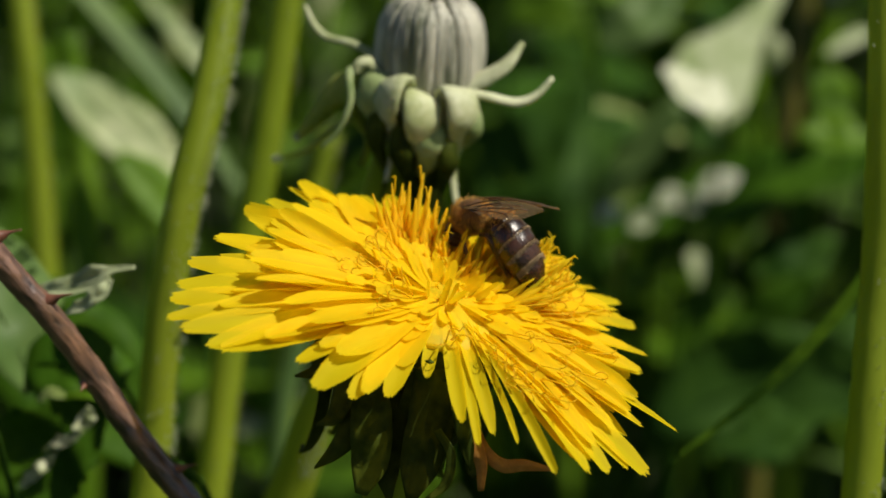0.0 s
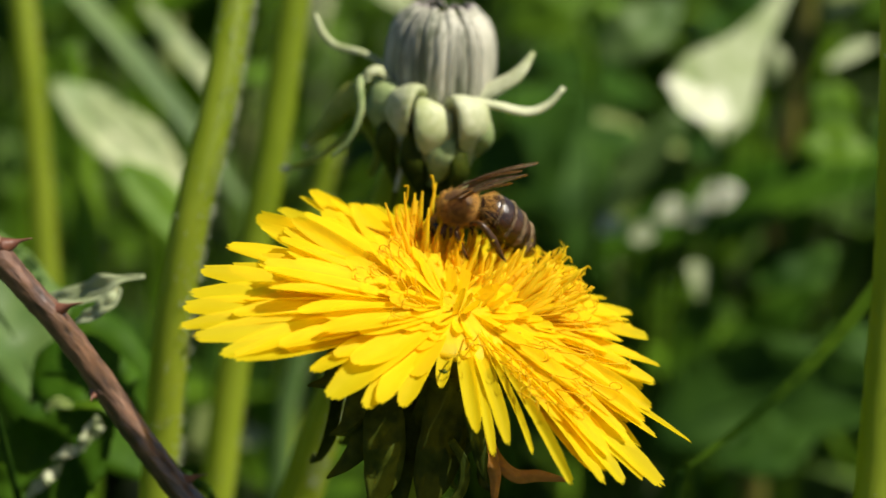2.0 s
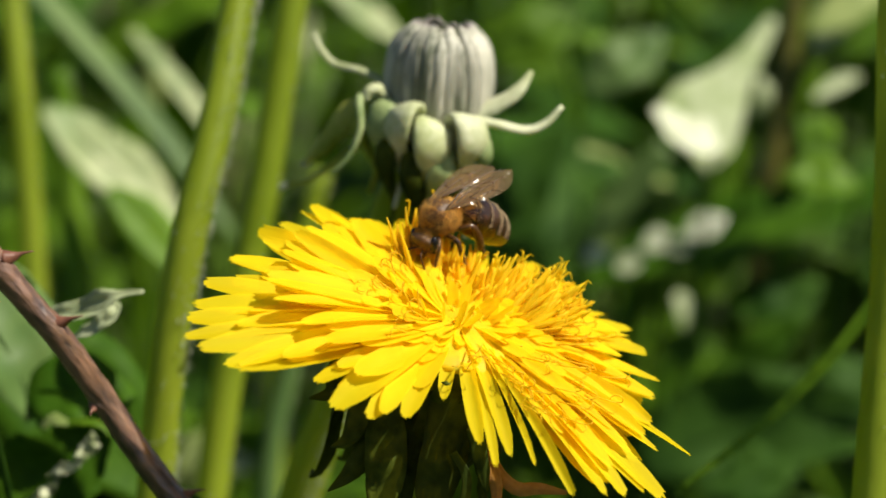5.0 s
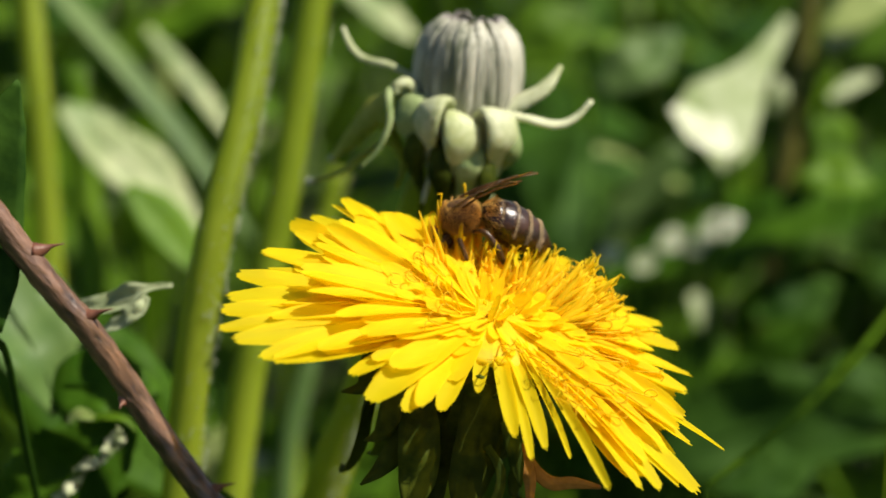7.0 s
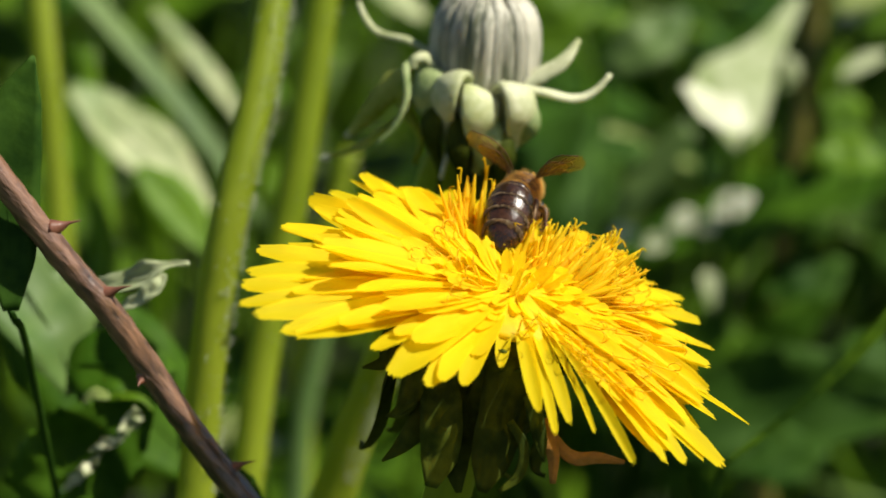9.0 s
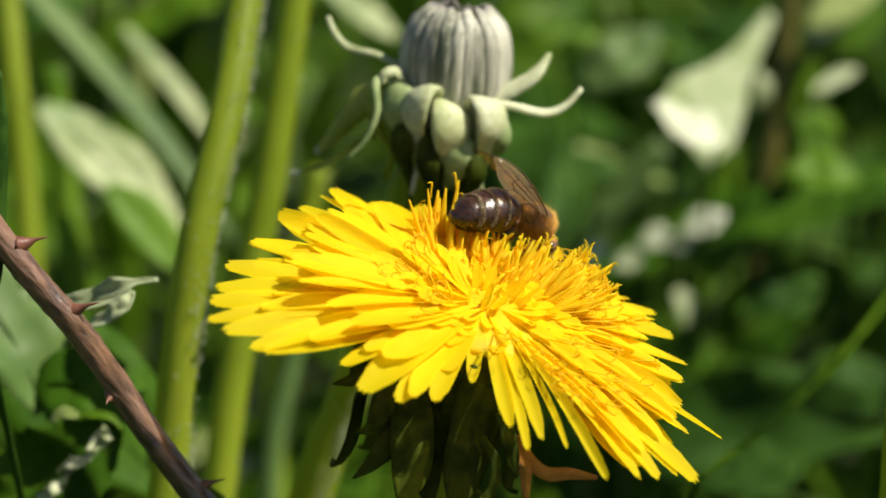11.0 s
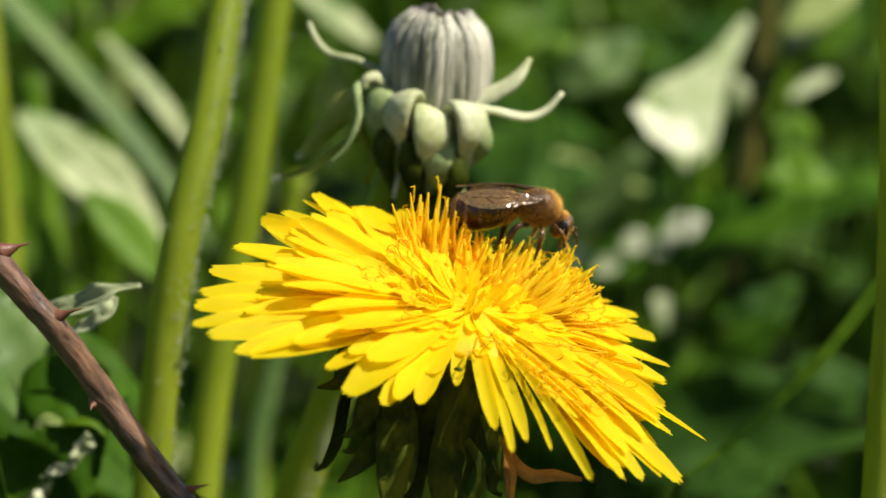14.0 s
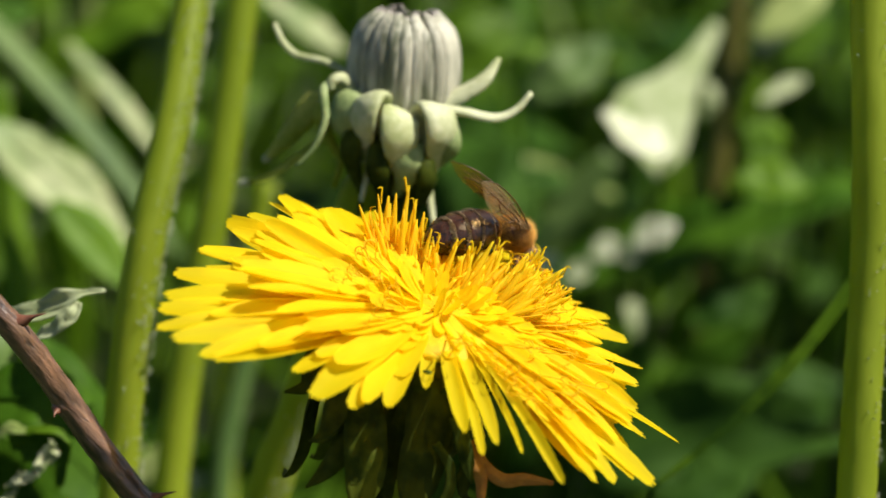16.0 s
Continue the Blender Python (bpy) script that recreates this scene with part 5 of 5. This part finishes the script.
# ---- movement ----
def motions():
    walk(bee, [
        (0.0, pose(0.00767, 0.00071, 0.20136, -5.9, 2.3, 159.9)),
        (0.5, pose(0.00777, -0.00003, 0.20197, -5.8, 1.8, 160.4)),
        (1.0, pose(0.00714, 0.00192, 0.20343, -7.2, 4.1, 141.9)),
        (1.5, pose(0.00567, 0.00286, 0.20229, -7.2, 4.0, 141.8)),
        (2.0, pose(0.00500, 0.00186, 0.20303, -7.4, 8.3, 171.1)),
        (2.5, pose(0.00299, 0.00067, 0.20337, 1.7, 8.7, -122.6)),
        (3.0, pose(0.00263, 0.00179, 0.20394, -1.7, 5.1, -149.8)),
        (3.5, pose(0.00181, 0.00102, 0.20429, -2.2, 6.0, -153.2)),
        (6.0, pose(0.00366, 0.00017, 0.20313, -12.9, 12.1, -120.9)),
        (6.5, pose(0.00199, 0.00043, 0.20252, -13.5, 10.9, -151.5)),
        (7.0, pose(0.00179, 0.00159, 0.20305, -5.7, 8.3, 176.1)),
        (7.5, pose(0.00279, 0.00345, 0.20308, -6.2, 9.2, 117.2)),
        (8.0, pose(0.00365, 0.00361, 0.20322, 1.8, 15.9, 104.9)),
        (8.5, pose(0.00486, 0.00502, 0.20288, 0.4, 18.2, 90.1)),
        (11.0, pose(0.01040, 0.00518, 0.20043, 11.4, 29.0, 8.2)),
        (11.5, pose(0.01066, 0.00462, 0.20053, 11.4, 29.1, 7.9)),
        (12.0, pose(0.01112, 0.00524, 0.20074, 10.8, 28.7, 4.8)),
        (12.5, pose(0.01197, 0.00496, 0.20060, 9.4, 25.8, -1.4)),
        (13.0, pose(0.01262, 0.00380, 0.19966, 3.9, 29.0, -9.6)),
        (13.5, pose(0.01270, 0.00325, 0.19935, 4.2, 28.8, -9.5)),
        (13.7, pose(0.01270, 0.00325, 0.19935, 4.2, 28.8, -9.5)),
        (14.0, pose(0.01262, 0.00382, 0.20250, 9.5, 0.6, -1.6)),
        (14.25, pose(0.01289, 0.00515, 0.20027, 9.5, 24.5, -1.6)),
        (14.5, pose(0.01289, 0.00515, 0.20027, 9.5, 24.5, -1.6)),
        (15.0, pose(0.01344, 0.00483, 0.20090, 18.2, 17.1, 15.7)),
        (15.5, pose(0.01359, 0.00457, 0.20001, 18.7, 19.8, 26.3)),
        (16.0, pose(0.01325, 0.00620, 0.19925, 18.5, 18.6, 24.2)),
    ])
    # the hind body bends and swings behind the thorax
    walk(abdomen, [
        (0.0, pose(-0.0021, 0, 0.0002, 6.6, -42.7, -12.3)),
        (0.5, pose(-0.0021, 0, 0.0002, 7.6, -44.7, -13.6)),
        (1.0, pose(-0.0021, 0, 0.0002, 19.3, -48.2, -32.4)),
        (1.5, pose(-0.0021, 0, 0.0002, 10.7, -28.9, -24.8)),
        (2.0, pose(-0.0021, 0, 0.0002, -17.1, -44.9, 30.3)),
        (2.5, pose(-0.0021, 0, 0.0002, 6.8, -33.1, -14.8)),
        (3.0, pose(-0.0021, 0, 0.0002, -1.6, -22.8, 4.3)),
        (3.5, pose(-0.0021, 0, 0.0002, 2.3, -22.3, -6.3)),
        (6.0, pose(-0.0021, 0, 0.0002, 5.3, -30.9, -12.0)),
        (6.5, pose(-0.0021, 0, 0.0002, 0.4, -27.4, -0.9)),
        (7.0, pose(-0.0021, 0, 0.0002, -7.7, -29.7, 17.8)),
        (7.5, pose(-0.0021, 0, 0.0002, 5.6, -34.9, -11.9)),
        (8.0, pose(-0.0021, 0, 0.0002, -0.5, -45.4, 0.8)),
        (8.5, pose(-0.0021, 0, 0.0002, 1.9, -50.0, -3.1)),
        (11.0, pose(-0.0021, 0, 0.0002, -7.2, -2.9, 33.3)),
        (11.5, pose(-0.0021, 0, 0.0002, -6.6, -6.0, 27.3)),
        (12.0, pose(-0.0021, 0, 0.0002, -7.8, -5.7, 32.5)),
        (12.5, pose(-0.0021, 0, 0.0002, 10.8, -26.8, -26.3)),
        (13.0, pose(-0.0021, 0, 0.0002, 2.0, -21.0, -5.6)),
        (13.5, pose(-0.0021, 0, 0.0002, 3.5, -19.2, -10.1)),
        (13.7, pose(-0.0021, 0, 0.0002, 3.5, -19.2, -10.1)),
        (14.0, pose(-0.0021, 0, 0.0002, 3.5, -4.2, -15.6)),
        (14.25, pose(-0.0021, 0, 0.0002, 4.9, -19.5, -13.9)),
        (14.5, pose(-0.0021, 0, 0.0002, 4.9, -19.5, -13.9)),
        (15.0, pose(-0.0021, 0, 0.0002, -2.9, 2.6, 17.8)),
        (15.5, pose(-0.0021, 0, 0.0002, -3.3, 0.0, 17.4)),
        (16.0, pose(-0.0021, 0, 0.0002, -2.9, -6.2, 12.0)),
    ])
    # wings lifted and spread while the bee turns on the flower: seconds, then spread, lift and tilt of the left pair and of the right pair
    beats = ((0.0, (3, 4, 20), (10, -8, 25)), (1.0, (2, 6, 15), (9, -10, 25)), (1.5, (1, 13, 10), (10, -5, 20)), (2.0, (8, 15, -8), (8, 9, 15)), (2.5, (20, 44, 20), (10, 44, 20)), (3.0, (5, 11, 22), (-9, 4, -8)),
             (3.5, (4, 9, 16), (-6, 0, -6)), (6.0, (3, 12, 19), (-13, 9, -12)), (6.5, (10, 10, 30), (-2, 10, -12)), (7.0, (0, 18, -18), (-3, 12, 18)), (7.5, (18, 0, 15), (20, -5, 15)), (8.0, (24, -2, 10), (24, -5, 10)), (8.5, (12, 24, 5), (42, 8, 12)),
             (11.0, (18, 10, 45), (4, 24, 45)), (12.5, (18, 9, 45), (2, 22, 45)), (13.0, (-2, 17, 24), (0, 26, -22)), (13.5, (-2, 17, 24), (0, 26, -22)), (13.7, (-2, 17, 24), (0, 26, -22)), (14.0, (6, 0, 22), (4, 6, 22)), (14.25, (-2, 13, 24), (0, 21, -20)), (14.5, (-2, 11, 24), (0, 19, -20)),
             (15.0, (8, 4, 12), (0, 9, 0)), (15.5, (24, 18, 55), (6, 26, 55)), (16.0, (22, 20, 55), (4, 30, 55)))
    for wing, sgn, name in wings:
        rest = wing.matrix_basis.translation.copy()
        more = 1 if name == "hindwing" else 0
        rows = []
        for t, left, right in beats:
            spread, lift, tilt = left if sgn > 0 else right
            rows.append((t, Matrix.Translation(rest) @ pose(0, 0, 0, 0, 0, -sgn * (spread + more)) @ pose(0, 0, 0, 0, lift, 0) @ pose(0, 0, 0, -sgn * tilt, 0, 0)))
        walk(wing, rows)


motions()
